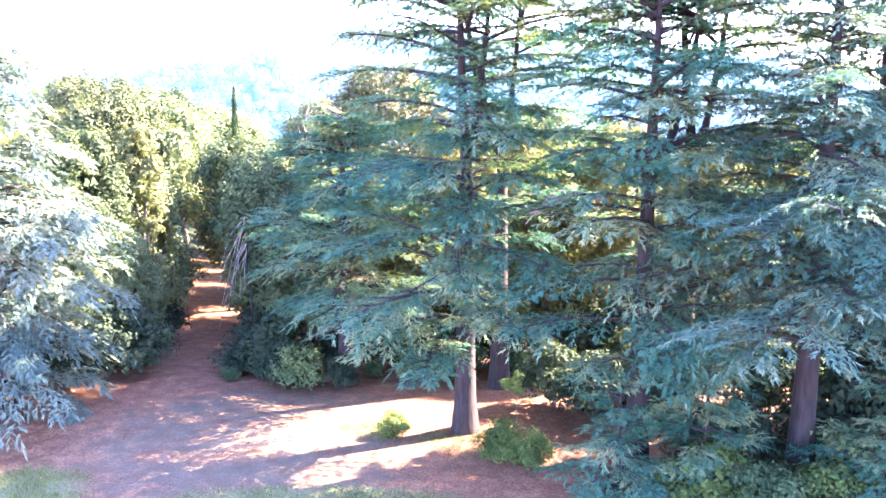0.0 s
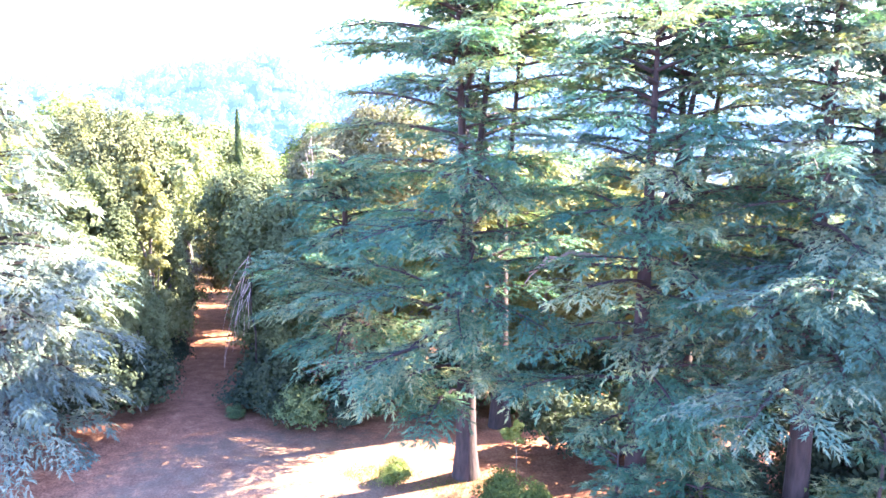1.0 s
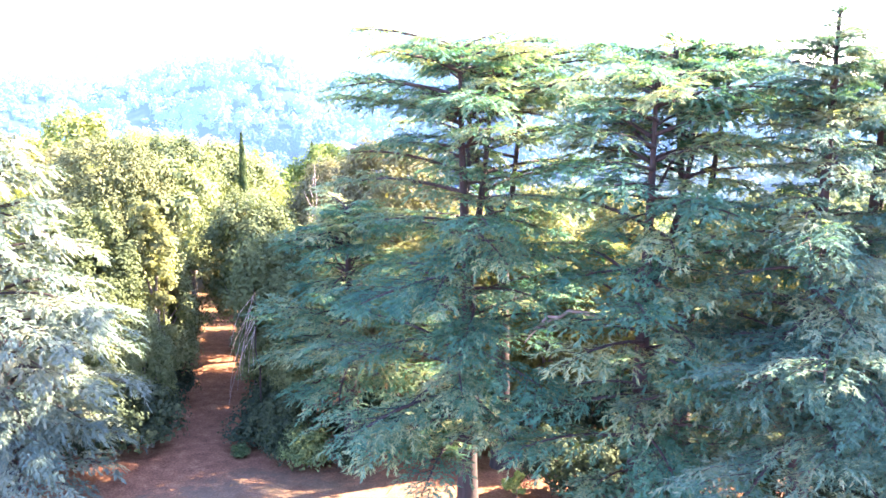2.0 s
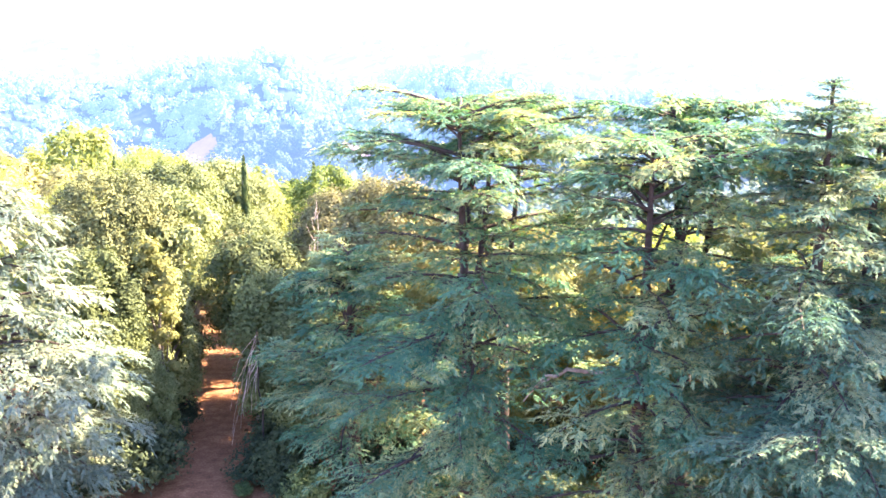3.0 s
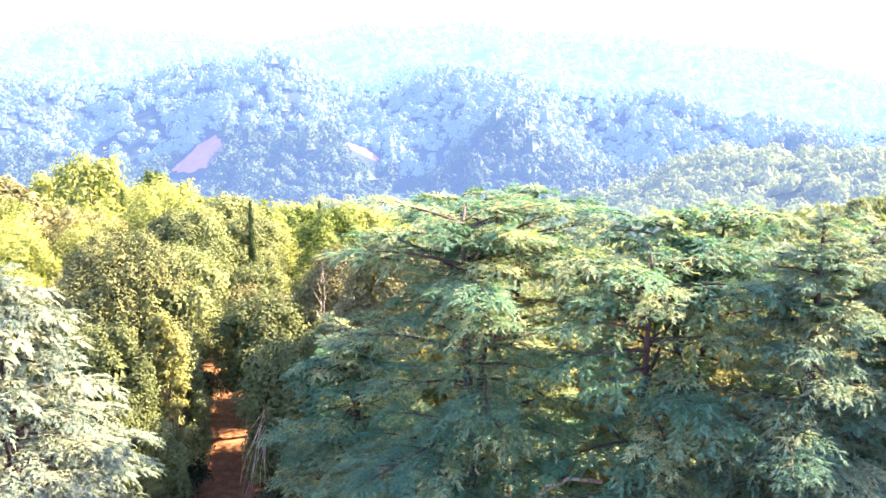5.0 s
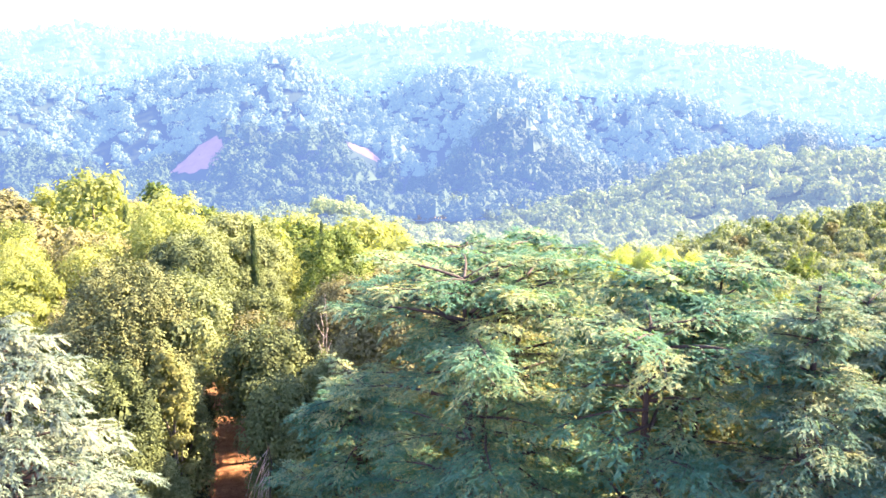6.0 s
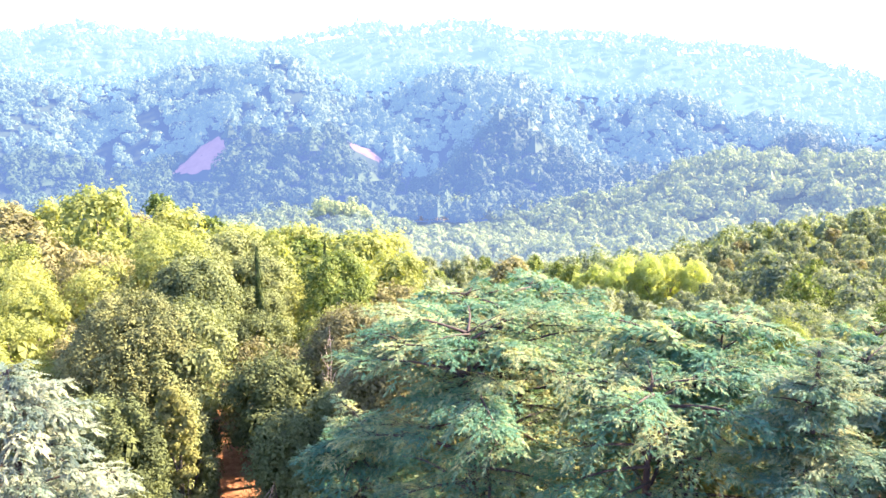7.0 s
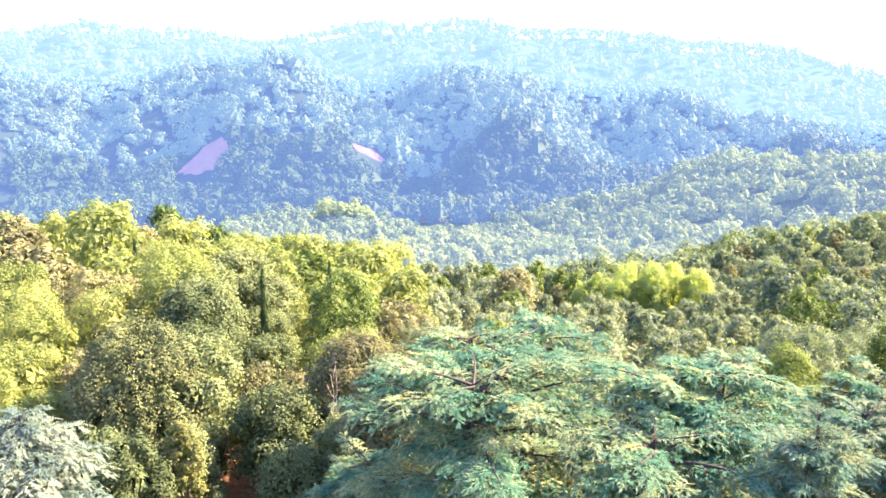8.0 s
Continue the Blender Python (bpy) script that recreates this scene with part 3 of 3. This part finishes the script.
cedar("young_cedar", 11, 9.6, 27.6, 5.6, 0.7, spread(2.6, 2.3, 0.5), "young blue-green cedar under the tall ones", tier=0.6, thick=0.11)
cedar("young_cedar", 12, 15.2, 25.8, 5.6, 0.7, spread(2.6, 2.2, 0.5), "young blue-green cedar among shrubs", tier=0.6, thick=0.1)
cedar("blue_cedar", 10, -22.0, 37.0, 18.6, 1.4, spread(7.2, 6.8, 3.4), "pale silver-blue cedar with drooping boughs down to the grass", tier=0.95, per_tier=6, needles=BLUE_NEEDLES, boughs=BLUE_BOUGHS, low_rise=4, tuft=0.6)

# ---- broad-leaved trees near the track ----
holm = broad_tree("holm_oak", 21, 19.0, 6.6, OAK_LEAVES, 420, 180, 0.16, "large dark holm oak with a dense rounded crown", 0.1, 0.105, tall=1.8)
stand(holm, -25.0, 59.0)
oak = broad_tree("holm_oak", 22, 14.0, 4.0, TRACK_LEAVES, 170, 160, 0.18, "holm oak beside the shaded track", 0.06, 0.155, 0.4, tall=1.9)
stand(oak, -21.0, 46.5)
slim = broad_tree("slim_tree", 23, 15.0, 1.15, GOLDEN_LEAVES, 46, 200, 0.2, "slim yellow-green tree beside the track", 0.15, 0.42)
stand(slim, -18.4, 48.9)
green = broad_tree("green_tree", 24, 12.5, 3.4, TRACK_LEAVES, 110, 250, 0.16, "dense dull green evergreen tree beside the track", 0.08, 0.24, 0.15, tall=1.7)
stand(green, -11.2, 49.5)
again(oak, -18.6, 46.6, 80, 0.62, 0.95, "low dark holm oak at the mouth of the track")
again(oak, -24.5, 50.0, 140, 0.95)
again(oak, -20.0, 53.5, 200, 0.9)
again(green, -19.5, 44.6, 60, 0.5)
again(green, -8.4, 47.0, 120, 0.85)
olive = broad_tree("olive_brown_tree", 25, 18.5, 5.2, OLIVE_LEAVES, 150, 250, 0.2, "broad olive-brown tree behind the cedars", 0.15, 0.2, tall=1.3)
stand(olive, -3.6, 52.0)
again(olive, -8.5, 62.0, 70, 0.95)
again(oak, -12.4, 58.0, 20, 1.0)
again(oak, -9.0, 54.0, 250, 0.95)
sunlit = broad_tree("sunlit_tree", 26, 14.0, 3.4, GOLDEN_LEAVES, 90, 170, 0.2, "yellow-green broad-leaved tree close behind the cedars", 0.1, 0.24, tall=1.3)
stand(sunlit, 1.0, 46.5)
for x, y, k in ((6.0, 45.2, 0.9), (10.6, 47.0, 1.05), (15.2, 46.0, 0.95), (5.0, 50.0, 1.1), (19.5, 48.5, 1.05), (-1.8, 47.0, 0.85)):
    again(sunlit, x, y, x * 41, k)

# ---- the wood behind ----
rng = np.random.default_rng(77)
KINDS = {}
for key, name, seed, height, radius, mat, pointed, label in (
    ("yellow", "yellow_green_tree", 31, 19.0, 5.6, YELLOW_LEAVES, 0.0, "yellow-green broad-leaved tree in the wood"),
    ("green", "broad_tree", 32, 19.0, 4.8, GREEN_LEAVES, 0.15, "green broad-leaved tree in the wood"),
    ("wide", "spreading_tree", 33, 16.0, 5.6, BLUE_GREEN_LEAVES, 0.0, "spreading green tree in the wood"),
    ("brown", "olive_brown_tree", 34, 15.0, 5.0, OLIVE_LEAVES, 0.0, "olive-brown tree in the wood"),
):
    KINDS[key, 0] = broad_tree(name, seed, height, radius, mat, 90, 125, 0.26, label, 0.16, 0.23, pointed, tall=1.1)
    KINDS[key, 1] = broad_tree(name, seed + 10, height, radius, mat, 44, 46, 0.6, label, 0.16, 0.29, pointed, limbs=2, tall=1.1)
for key, x, y in ((("yellow", 0), -32, 88), (("green", 0), -13, 84), (("wide", 0), 9, 57), (("brown", 0), -1, 66), (("yellow", 1), -50, 140), (("green", 1), -20, 145), (("wide", 1), 60, 150), (("brown", 1), 10, 150)):
    stand(KINDS[key], x, y)
poplar = broad_tree("poplar", 35, 21.0, 5.2, POPLAR_LEAVES, 80, 110, 0.4, "bright yellow-green poplar in the valley wood", 0.14, 0.26, corners=3, tall=1.4)
stand(poplar, 40.0, 190.0, 0, 0.72)
for x, y, size in ((46, 186, 1.05), (52, 190, 1.1), (57, 187, 1.0), (34, 190, 0.95), (48, 195, 1.1), (37, 184, 0.85), (29.5, 189, 0.8), (42, 197, 1.1)):
    again(poplar, x, y + 2, x * 17, size * 0.72, 1.0, "", "yellow-green poplars")

arch = broad_tree("track_tree", 36, 17.0, 4.6, TRACK_LEAVES, 80, 180, 0.25, "tall dull green tree leaning over the shaded track", 0.42, 0.24, tall=1.2)
stand(arch, -21.8, 60.0)
for x, y, k in ((-14.4, 57.5, 0.84), (-23.8, 67.0, 0.95), (-25.6, 75.0, 1.05), (-19.0, 74.5, 0.78), (-28.0, 83.0, 1.0), (-22.4, 86.5, 0.8), (-30.0, 92.0, 1.0), (-24.0, 93.0, 1.0), (-28.5, 100.0, 1.1)):
    again(arch, x, y, x * 37, k, 1.0, "", "trees along the track")
again(KINDS["brown", 0], -16.6, 66.0, 200, 0.9)
# Unseen spreading trees added at the right for their shade.
for x, y, k in ((33, 27, 1.0), (34, 35.5, 0.95)):
    again(KINDS["wide", 0], x, y, x * 29, k, 1.2)
for x, y, k in ((-46, 81, 0.8), (-42, 75, 0.75), (-50, 87, 0.85), (-40, 68, 0.7)):
    again(KINDS["yellow", 0], x, y, x * 29, k)
taken = [(o.matrix_basis.translation.x, o.matrix_basis.translation.y) for o in scene.objects if o.get("category") == "tree"]
for k in range(2600):
    y = 48 + 235 * rng.random() ** 0.85
    x = rng.uniform(-0.62 if y < 200 else -0.3, 0.62) * (y + 8)
    track = -14.8 - 0.27 * (y - 49)
    gap = 3.4 + 0.012 * y
    lane = abs((x + 6) * 0.323 - (y - 31) * 0.946)
    if (x < 30 and y < 52 and lane < 5) or (y < 100 and abs(x - track) < 6.5) or (y < 50 and x < 2) or any((x - a) ** 2 + (y - b) ** 2 < (gap * (1.55 if y < 190 else 1.25)) ** 2 for a, b in taken):
        continue
    taken.append((x, y))
    left = x < -0.1 * y + 4
    pick = rng.random()
    kind = ("yellow" if pick < 0.5 else "green" if pick < 0.75 else "brown") if left else ("wide" if pick < 0.72 else "brown" if pick < 0.8 else "green")
    size = rng.uniform(0.75, 1.08) * (0.85 if y < 70 else 1.0) * (1.0 if left else 0.7 if y > 85 else 0.85)
    if 0.1 < x / y < 0.43 and 78 < y < 184:
        kind, size = "wide", size * 0.8
    again(KINDS[kind, 0 if y < 105 else 1], x, y, rng.uniform(0, 360), size, rng.uniform(0.85, 1.1))

def cypress(seed, x, y, height, radius):
    """A slender spindle of upright dark foliage on a short trunk."""
    rng = np.random.default_rng(seed)
    thing = new("cypress")
    part("trunk", mesh_of("trunk", *tube(limb_line(rng, (0, 0, -0.4), (0, 0, height * 0.9), (0, 0, 0), 6), np.linspace(0.2, 0.03, 6), 7), True), GREY_BARK, thing)
    n = 5200
    h, a = rng.random(n) ** 0.9, rng.uniform(0, 2 * math.pi, n)
    girth = radius * np.minimum(1.0, 0.35 + 3.0 * h) * (1 - h) ** 0.55 * (1 + 0.2 * np.sin(a * 3 + h * 31) + 0.12 * np.sin(h * 70)) * rng.uniform(0.75, 1.08, n)
    out = np.stack([np.cos(a), np.sin(a), np.full(n, 0.15)], -1)
    base = np.stack([np.cos(a) * girth, np.sin(a) * girth, 0.6 + h * (height - 0.6)], -1)
    way = np.stack([np.cos(a) * 0.25, np.sin(a) * 0.25, np.ones(n)], -1) + rng.normal(0, 0.2, (n, 3))
    part("crown", mesh_of("crown", *leaves(base, way, out + rng.normal(0, 0.3, (n, 3)), rng.uniform(0.25, 0.55, n), rng.uniform(0.1, 0.2, n), 3)), CYPRESS_LEAVES, thing)
    stand(thing, x, y)
    return tagged(thing, "slender dark cypress standing above the wood", "tree")


for x, y, h in ((-20.7, 81.0, 19.2), (-15.5, 92.0, 19.5), (-46.0, 110.0, 17.0)):
    cypress(int(90 + y), x, y, h, 0.75)


# ---- far woods ----
def woods(name, seed, count, region, height, keep, radius, per_lobe, leaf, mat, label, lobes=7):
    """Many far crowns in one mesh: each a heap of leafy lobes round a small core, standing on height(x, y)."""
    rng = np.random.default_rng(seed)
    near, far, low, high = region
    y = near + (far - near) * rng.random(count) ** 0.85
    x = rng.uniform(low, high, count) * y
    ok = keep(x, y)
    x, y = x[ok], y[ok]
    n = len(x)
    r = radius * (0.55 + 0.9 * rng.random(n) ** 2.0)
    stretch = np.stack([r, r, r * rng.uniform(0.7, 1.2, n)], -1)
    middle = np.stack([x, y, height(x, y) + stretch[:, 2] * 0.7], -1)
    shape = np.array([[1, 0, -0.5], [0, 1, -0.5], [-1, 0, -0.5], [0, -1, -0.5], [0, 0, 0.9]]) * 0.62
    core = (middle[:, None] + shape[None] * stretch[:, None]).reshape(-1, 3)
    solid = core, (np.array([[0, 1, 4], [1, 2, 4], [2, 3, 4], [3, 0, 4]])[None] + 5 * np.arange(n)[:, None, None]).reshape(-1, 3)
    side = unit(rng.normal(size=(n, lobes, 3)) + np.array([0, -0.15, 0.3]))
    place = side * rng.uniform(0.42, 0.62, (n, lobes, 1))
    girth = rng.uniform(0.32, 0.52, (n, lobes))
    out = unit(rng.normal(size=(n, lobes, per_lobe, 3)) + 0.7 * side[:, :, None] + np.array([0, 0, 0.15]))
    spot = place[:, :, None] + out * (girth[:, :, None] * rng.uniform(0.85, 1.12, (n, lobes, per_lobe)))[..., None]
    spot = (middle[:, None, None] + spot * stretch[:, None, None]).reshape(-1, 3)
    out = out.reshape(-1, 3)
    facing = unit(out + rng.normal(0, 0.14, out.shape))
    ln = leaf * rng.uniform(0.6, 1.4, len(out))
    crowns = joined([solid, leaves(spot, np.cross(facing, unit(rng.normal(size=out.shape))), facing, ln, ln * 0.85, 3)])
    return tagged(part(name, mesh_of(name, *crowns), mat), label, "woods", kind="stuff")


SCARS = ((-292, 912, 31, 21), (-116, 950, 25, 15))


def on_hill(x, y):
    free = np.ones(len(x), bool)
    for a, b, u, v in SCARS:
        free &= ((x - a) / (u + 4)) ** 2 + ((y - b + 12) / (v + 13)) ** 2 > 1
    return free


def in_valley(x, y):
    return ((x + 28) / 48) ** 2 + ((y - 740) / 52) ** 2 > 1


woods("valley_woods", 51, 760, (262, 350, -0.22, 0.6), land, in_valley, 5.4, 40, 0.95, WOODS_LEAVES, "green mixed woods falling to the valley floor")
woods("valley_undergrowth", 57, 1500, (150, 345, -0.1, 0.6), lambda x, y: land(x, y) - 0.6, in_valley, 3.0, 12, 1.0, BLUE_GREEN_LEAVES, "low dark green growth under the valley woods")
woods("wood_undergrowth", 56, 420, (64, 158, 0.05, 0.52), lambda x, y: land(x, y) - 0.4, in_valley, 2.3, 24, 0.5, BLUE_GREEN_LEAVES, "dark green growth between the trees of the wood")
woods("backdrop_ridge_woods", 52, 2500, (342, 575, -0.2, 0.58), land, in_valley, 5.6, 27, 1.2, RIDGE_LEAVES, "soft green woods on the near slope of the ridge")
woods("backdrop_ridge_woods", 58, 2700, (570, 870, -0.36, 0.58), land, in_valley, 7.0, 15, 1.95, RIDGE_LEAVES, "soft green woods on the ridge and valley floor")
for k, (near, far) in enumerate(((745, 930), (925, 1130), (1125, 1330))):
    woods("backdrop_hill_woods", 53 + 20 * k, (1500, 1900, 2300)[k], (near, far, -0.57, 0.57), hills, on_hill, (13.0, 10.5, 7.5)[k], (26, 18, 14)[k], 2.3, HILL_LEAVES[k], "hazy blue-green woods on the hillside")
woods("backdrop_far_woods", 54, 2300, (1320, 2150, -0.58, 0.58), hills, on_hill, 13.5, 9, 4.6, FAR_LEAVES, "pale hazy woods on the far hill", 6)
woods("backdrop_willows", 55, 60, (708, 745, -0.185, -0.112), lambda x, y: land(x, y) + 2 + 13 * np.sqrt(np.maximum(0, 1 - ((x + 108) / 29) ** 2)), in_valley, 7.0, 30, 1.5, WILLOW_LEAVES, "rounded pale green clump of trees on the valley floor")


# ---- bare patches across the valley ----
def bare_patch(x, y, u, v, height, mat, label, name):
    """An uneven patch of bare earth lying on a slope."""
    a, k = np.linspace(0, 2 * math.pi, 28, endpoint=False), np.linspace(0.02, 1, 7)
    edge = 1 + 0.07 * np.sin(a * 3 + x) + 0.06 * np.sin(a * 7 + y) + 0.05 * np.sin(a * 11 + 1)
    px = x + u * k[:, None] * (edge * np.cos(a))[None]
    py = y + v * k[:, None] * (edge * np.sin(a))[None]
    pz = height(px, py) + 3.2 * (1 - k[:, None] ** 2) + 0.8 * np.sin(px / 3) * np.sin(py / 4)
    i, j = np.meshgrid(np.arange(6), np.arange(28), indexing="ij")
    faces = np.stack([i * 28 + j, (i + 1) * 28 + j, (i + 1) * 28 + (j + 1) % 28, i * 28 + (j + 1) % 28], -1).reshape(-1, 4)
    tagged(part(name, mesh_of(name, np.stack([px, py, pz], -1).reshape(-1, 3), faces, True), mat), label, "bare ground", kind="structure")


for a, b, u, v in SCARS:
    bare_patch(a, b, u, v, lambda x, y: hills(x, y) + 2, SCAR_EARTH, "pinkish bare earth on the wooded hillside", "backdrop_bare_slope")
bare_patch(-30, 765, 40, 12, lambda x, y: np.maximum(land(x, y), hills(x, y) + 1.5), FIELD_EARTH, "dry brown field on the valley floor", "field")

# ---- thicket, shrubs and small growth ----
def shrub(name, seed, height, radius, mat, lobes, per_lobe, leaf, label):
    """A shrub: several stems from the ground and a lobed crown down to it."""
    rng = np.random.default_rng(seed)
    thing = new(name)
    for i in range(5):
        a = i * 1.26 + rng.uniform(0, 0.6)
        end = (math.cos(a) * radius * 0.6, math.sin(a) * radius * 0.6, height * rng.uniform(0.55, 0.8))
        part("stem", mesh_of("stem", *tube(limb_line(rng, (0, 0, -0.1), end, (0, 0, 0.1), 5), np.linspace(0.035, 0.008, 5) * (0.6 + height * 0.2), 5), True), GREY_BARK, thing)
    part("crown", mesh_of("crown", *lobed_crown(rng, lobes, per_lobe, radius, height, 0.0, leaf, 0.4)), mat, thing)
    return tagged(thing, label, "shrub")


thicket = shrub("thicket_shrub", 61, 4.0, 2.0, DARK_LEAVES, 30, 80, 0.22, "tall evergreen shrub, leaves darkened for the shade under the trees")
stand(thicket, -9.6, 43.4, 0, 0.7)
low = shrub("laurel_shrub", 62, 2.2, 1.4, LAUREL_LEAVES, 26, 130, 0.13, "low glossy green shrub at the clearing's edge")
stand(low, -7.6, 40.8)
bright = shrub("leafy_shrub", 63, 1.9, 1.25, GREEN_LEAVES, 34, 170, 0.1, "leafy green shrub in the needle litter")
stand(bright, 2.3, 31.4, 0, 0.82)
again(bright, 3.5, 30.6, 70, 0.72, 1.0, "small sunlit yellow-green shrub in the needle litter")
again(bright, -2.2, 33.7, 130, 0.55, 1.0, "small sunlit shrub with grass round it")
rng = np.random.default_rng(64)
for x in np.arange(-11.0, 30.0, 2.1):
    y = 42.4 + 0.04 * abs(x - 4) + rng.normal(0, 0.6)
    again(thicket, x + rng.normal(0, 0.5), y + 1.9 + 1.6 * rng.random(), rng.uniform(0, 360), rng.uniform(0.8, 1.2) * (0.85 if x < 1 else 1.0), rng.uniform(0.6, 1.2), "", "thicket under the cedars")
    again(low, x + rng.normal(0, 0.7), y - 0.5 + rng.normal(0, 0.5), rng.uniform(0, 360), rng.uniform(0.35, 0.9), rng.uniform(0.8, 1.2), "", "shrubs at the clearing's edge")
for x, y, k in ((-8.8, 41.4, 0.6), (-5.4, 40.6, 0.45), (-17.2, 43.6, 0.9), (-18.6, 42.4, 1.0), (-19.8, 41.0, 1.1), (-18.2, 47.0, 0.9), (-10.8, 47.0, 0.9), (-10.2, 44.6, 0.8), (-12.0, 53.0, 0.9), (-22.2, 62.0, 0.9), (-14.0, 61.0, 0.9), (-19.6, 53.0, 0.9), (-23.6, 70.0, 1.0), (-16.6, 70.0, 1.0)):
    again(thicket, x, y, x * 31, k, 1.0, "", "bushes along the track")
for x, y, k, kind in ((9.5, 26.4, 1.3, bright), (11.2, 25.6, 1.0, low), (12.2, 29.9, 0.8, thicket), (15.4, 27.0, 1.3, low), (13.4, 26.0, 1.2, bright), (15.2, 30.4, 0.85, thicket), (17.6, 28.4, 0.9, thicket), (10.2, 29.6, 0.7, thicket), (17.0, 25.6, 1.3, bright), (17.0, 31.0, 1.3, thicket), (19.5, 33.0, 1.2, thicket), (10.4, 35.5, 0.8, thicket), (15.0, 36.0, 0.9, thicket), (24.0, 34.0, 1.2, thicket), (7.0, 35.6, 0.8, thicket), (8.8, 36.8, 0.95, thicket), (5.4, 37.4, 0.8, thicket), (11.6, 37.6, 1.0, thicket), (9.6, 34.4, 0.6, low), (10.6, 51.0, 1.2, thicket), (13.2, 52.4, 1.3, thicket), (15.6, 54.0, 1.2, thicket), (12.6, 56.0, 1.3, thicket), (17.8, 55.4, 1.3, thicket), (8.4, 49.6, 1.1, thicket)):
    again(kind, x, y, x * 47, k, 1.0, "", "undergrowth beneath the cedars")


# ---- dead wood ----
def dead_tree(name, seed, height, x, y, label):
    """A bare grey tree: a thin trunk and upswept leafless branches."""
    rng = np.random.default_rng(seed)
    thing = new(name)
    part("trunk", mesh_of("trunk", *tube(limb_line(rng, (0, 0, -0.3), (0.2, 0.1, height), (0.1, 0, 0), 9), 0.085 * np.linspace(1, 0.12, 9), 6), True), DEAD_WOOD, thing)
    for i in range(34):
        z = height * rng.uniform(0.3, 0.97)
        a, reach = rng.uniform(0, 6.28), rng.uniform(0.7, 1.5) * (1.25 - z / height)
        end = (0.2 * z / height + math.cos(a) * reach, math.sin(a) * reach, z + rng.uniform(0.8, 2.0) * (1.2 - 0.6 * z / height))
        part("branch", mesh_of("branch", *tube(limb_line(rng, (0.2 * z / height, 0, z), end, (0, 0, -0.15), 5), np.linspace(0.03, 0.008, 5), 4), True), DEAD_WOOD, thing)
    stand(thing, x, y)
    return tagged(thing, label, "dead tree")


dead_tree("dead_tree", 71, 17.0, -9.7, 56.4, "bare grey leafless tree standing in the wood")
rng = np.random.default_rng(72)
hanging = new("hanging_dead_branches")
hanging.matrix_basis = pose(-11.3, 45.0, float(land(-11.3, 45.0)))
part("stem", mesh_of("stem", *tube(limb_line(rng, (0, 0.3, -0.3), (0.1, 0, 9.4), (0.15, 0, 0), 9), np.linspace(0.07, 0.025, 9), 6), True), CEDAR_BARK, hanging)
for i in range(13):
    top, a = rng.uniform(6.0, 9.2), rng.uniform(2.2, 5.6)
    drop, out = rng.uniform(2.2, 5.2), rng.uniform(0.5, 2.3)
    part("branch", mesh_of("branch", *tube(limb_line(rng, (0.1, 0, top), (math.cos(a) * out, math.sin(a) * out - 0.3, top - drop), (math.cos(a) * 0.25, math.sin(a) * 0.25, 0.2), 6), np.linspace(0.017, 0.006, 6), 4), True), DEAD_WOOD, hanging)
tagged(hanging, "pale dead branches hanging beside the track", "dead tree")
sapling = new("sapling")
stand(sapling, 3.1, 32.6)
part("stem", mesh_of("stem", *tube(limb_line(rng, (0, 0, -0.2), (0.05, 0, 2.9), (0.04, 0, 0), 7), np.linspace(0.035, 0.015, 7), 6), True), GREY_BARK, sapling)
part("crown", mesh_of("crown", *lobed_crown(rng, 8, 40, 0.5, 1.1, 2.2, 0.16, 0.4)), GREEN_LEAVES, sapling)
tagged(sapling, "thin young tree with a bare stem and leafy top", "tree")


# ---- grass and litter ----
def tufts(name, seed, count, x, y, a, b, mat, length, label):
    """Short blades over an uneven oval of ground."""
    rng = np.random.default_rng(seed)
    t, k = rng.uniform(0, 6.283, count), np.sqrt(rng.random(count)) * rng.uniform(0.75, 1.15, count)
    gx, gy = x + a * k * np.cos(t), y + b * k * np.sin(t)
    keep = np.sin(gx * 2.1 + gy) + np.sin(gy * 2.7 - gx * 0.6) + rng.normal(0, 0.7, count) > -0.5
    gx, gy = gx[keep], gy[keep]
    n = len(gx)
    base = np.stack([gx, gy, land(gx, gy) - 0.02], -1)
    way = np.stack([rng.normal(0, 0.45, n), rng.normal(0, 0.45, n), np.ones(n)], -1)
    ln = length * rng.uniform(0.5, 1.4, n)
    base = base + way * (ln * 0.45)[:, None]
    tagged(part(name, mesh_of(name, *leaves(base, way, rng.normal(size=(n, 3)), ln, ln * 0.22, 3)), mat), label, "grass", kind="stuff")


tufts("grass", 81, 5000, -16.4, 28.2, 2.8, 2.3, GRASS, 0.14, "short green grass beside the blue cedar")
tufts("grass", 82, 6000, -5.0, 27.0, 5.6, 2.0, GRASS, 0.13, "patchy green grass at the clearing's near edge")
tufts("grass", 83, 1500, -3.0, 34.4, 1.8, 1.2, GRASS, 0.13, "long grass round a small shrub")
tufts("grass", 84, 3000, 0.5, 33.0, 2.4, 1.6, GRASS, 0.1, "thin grass at the foot of the cedar")
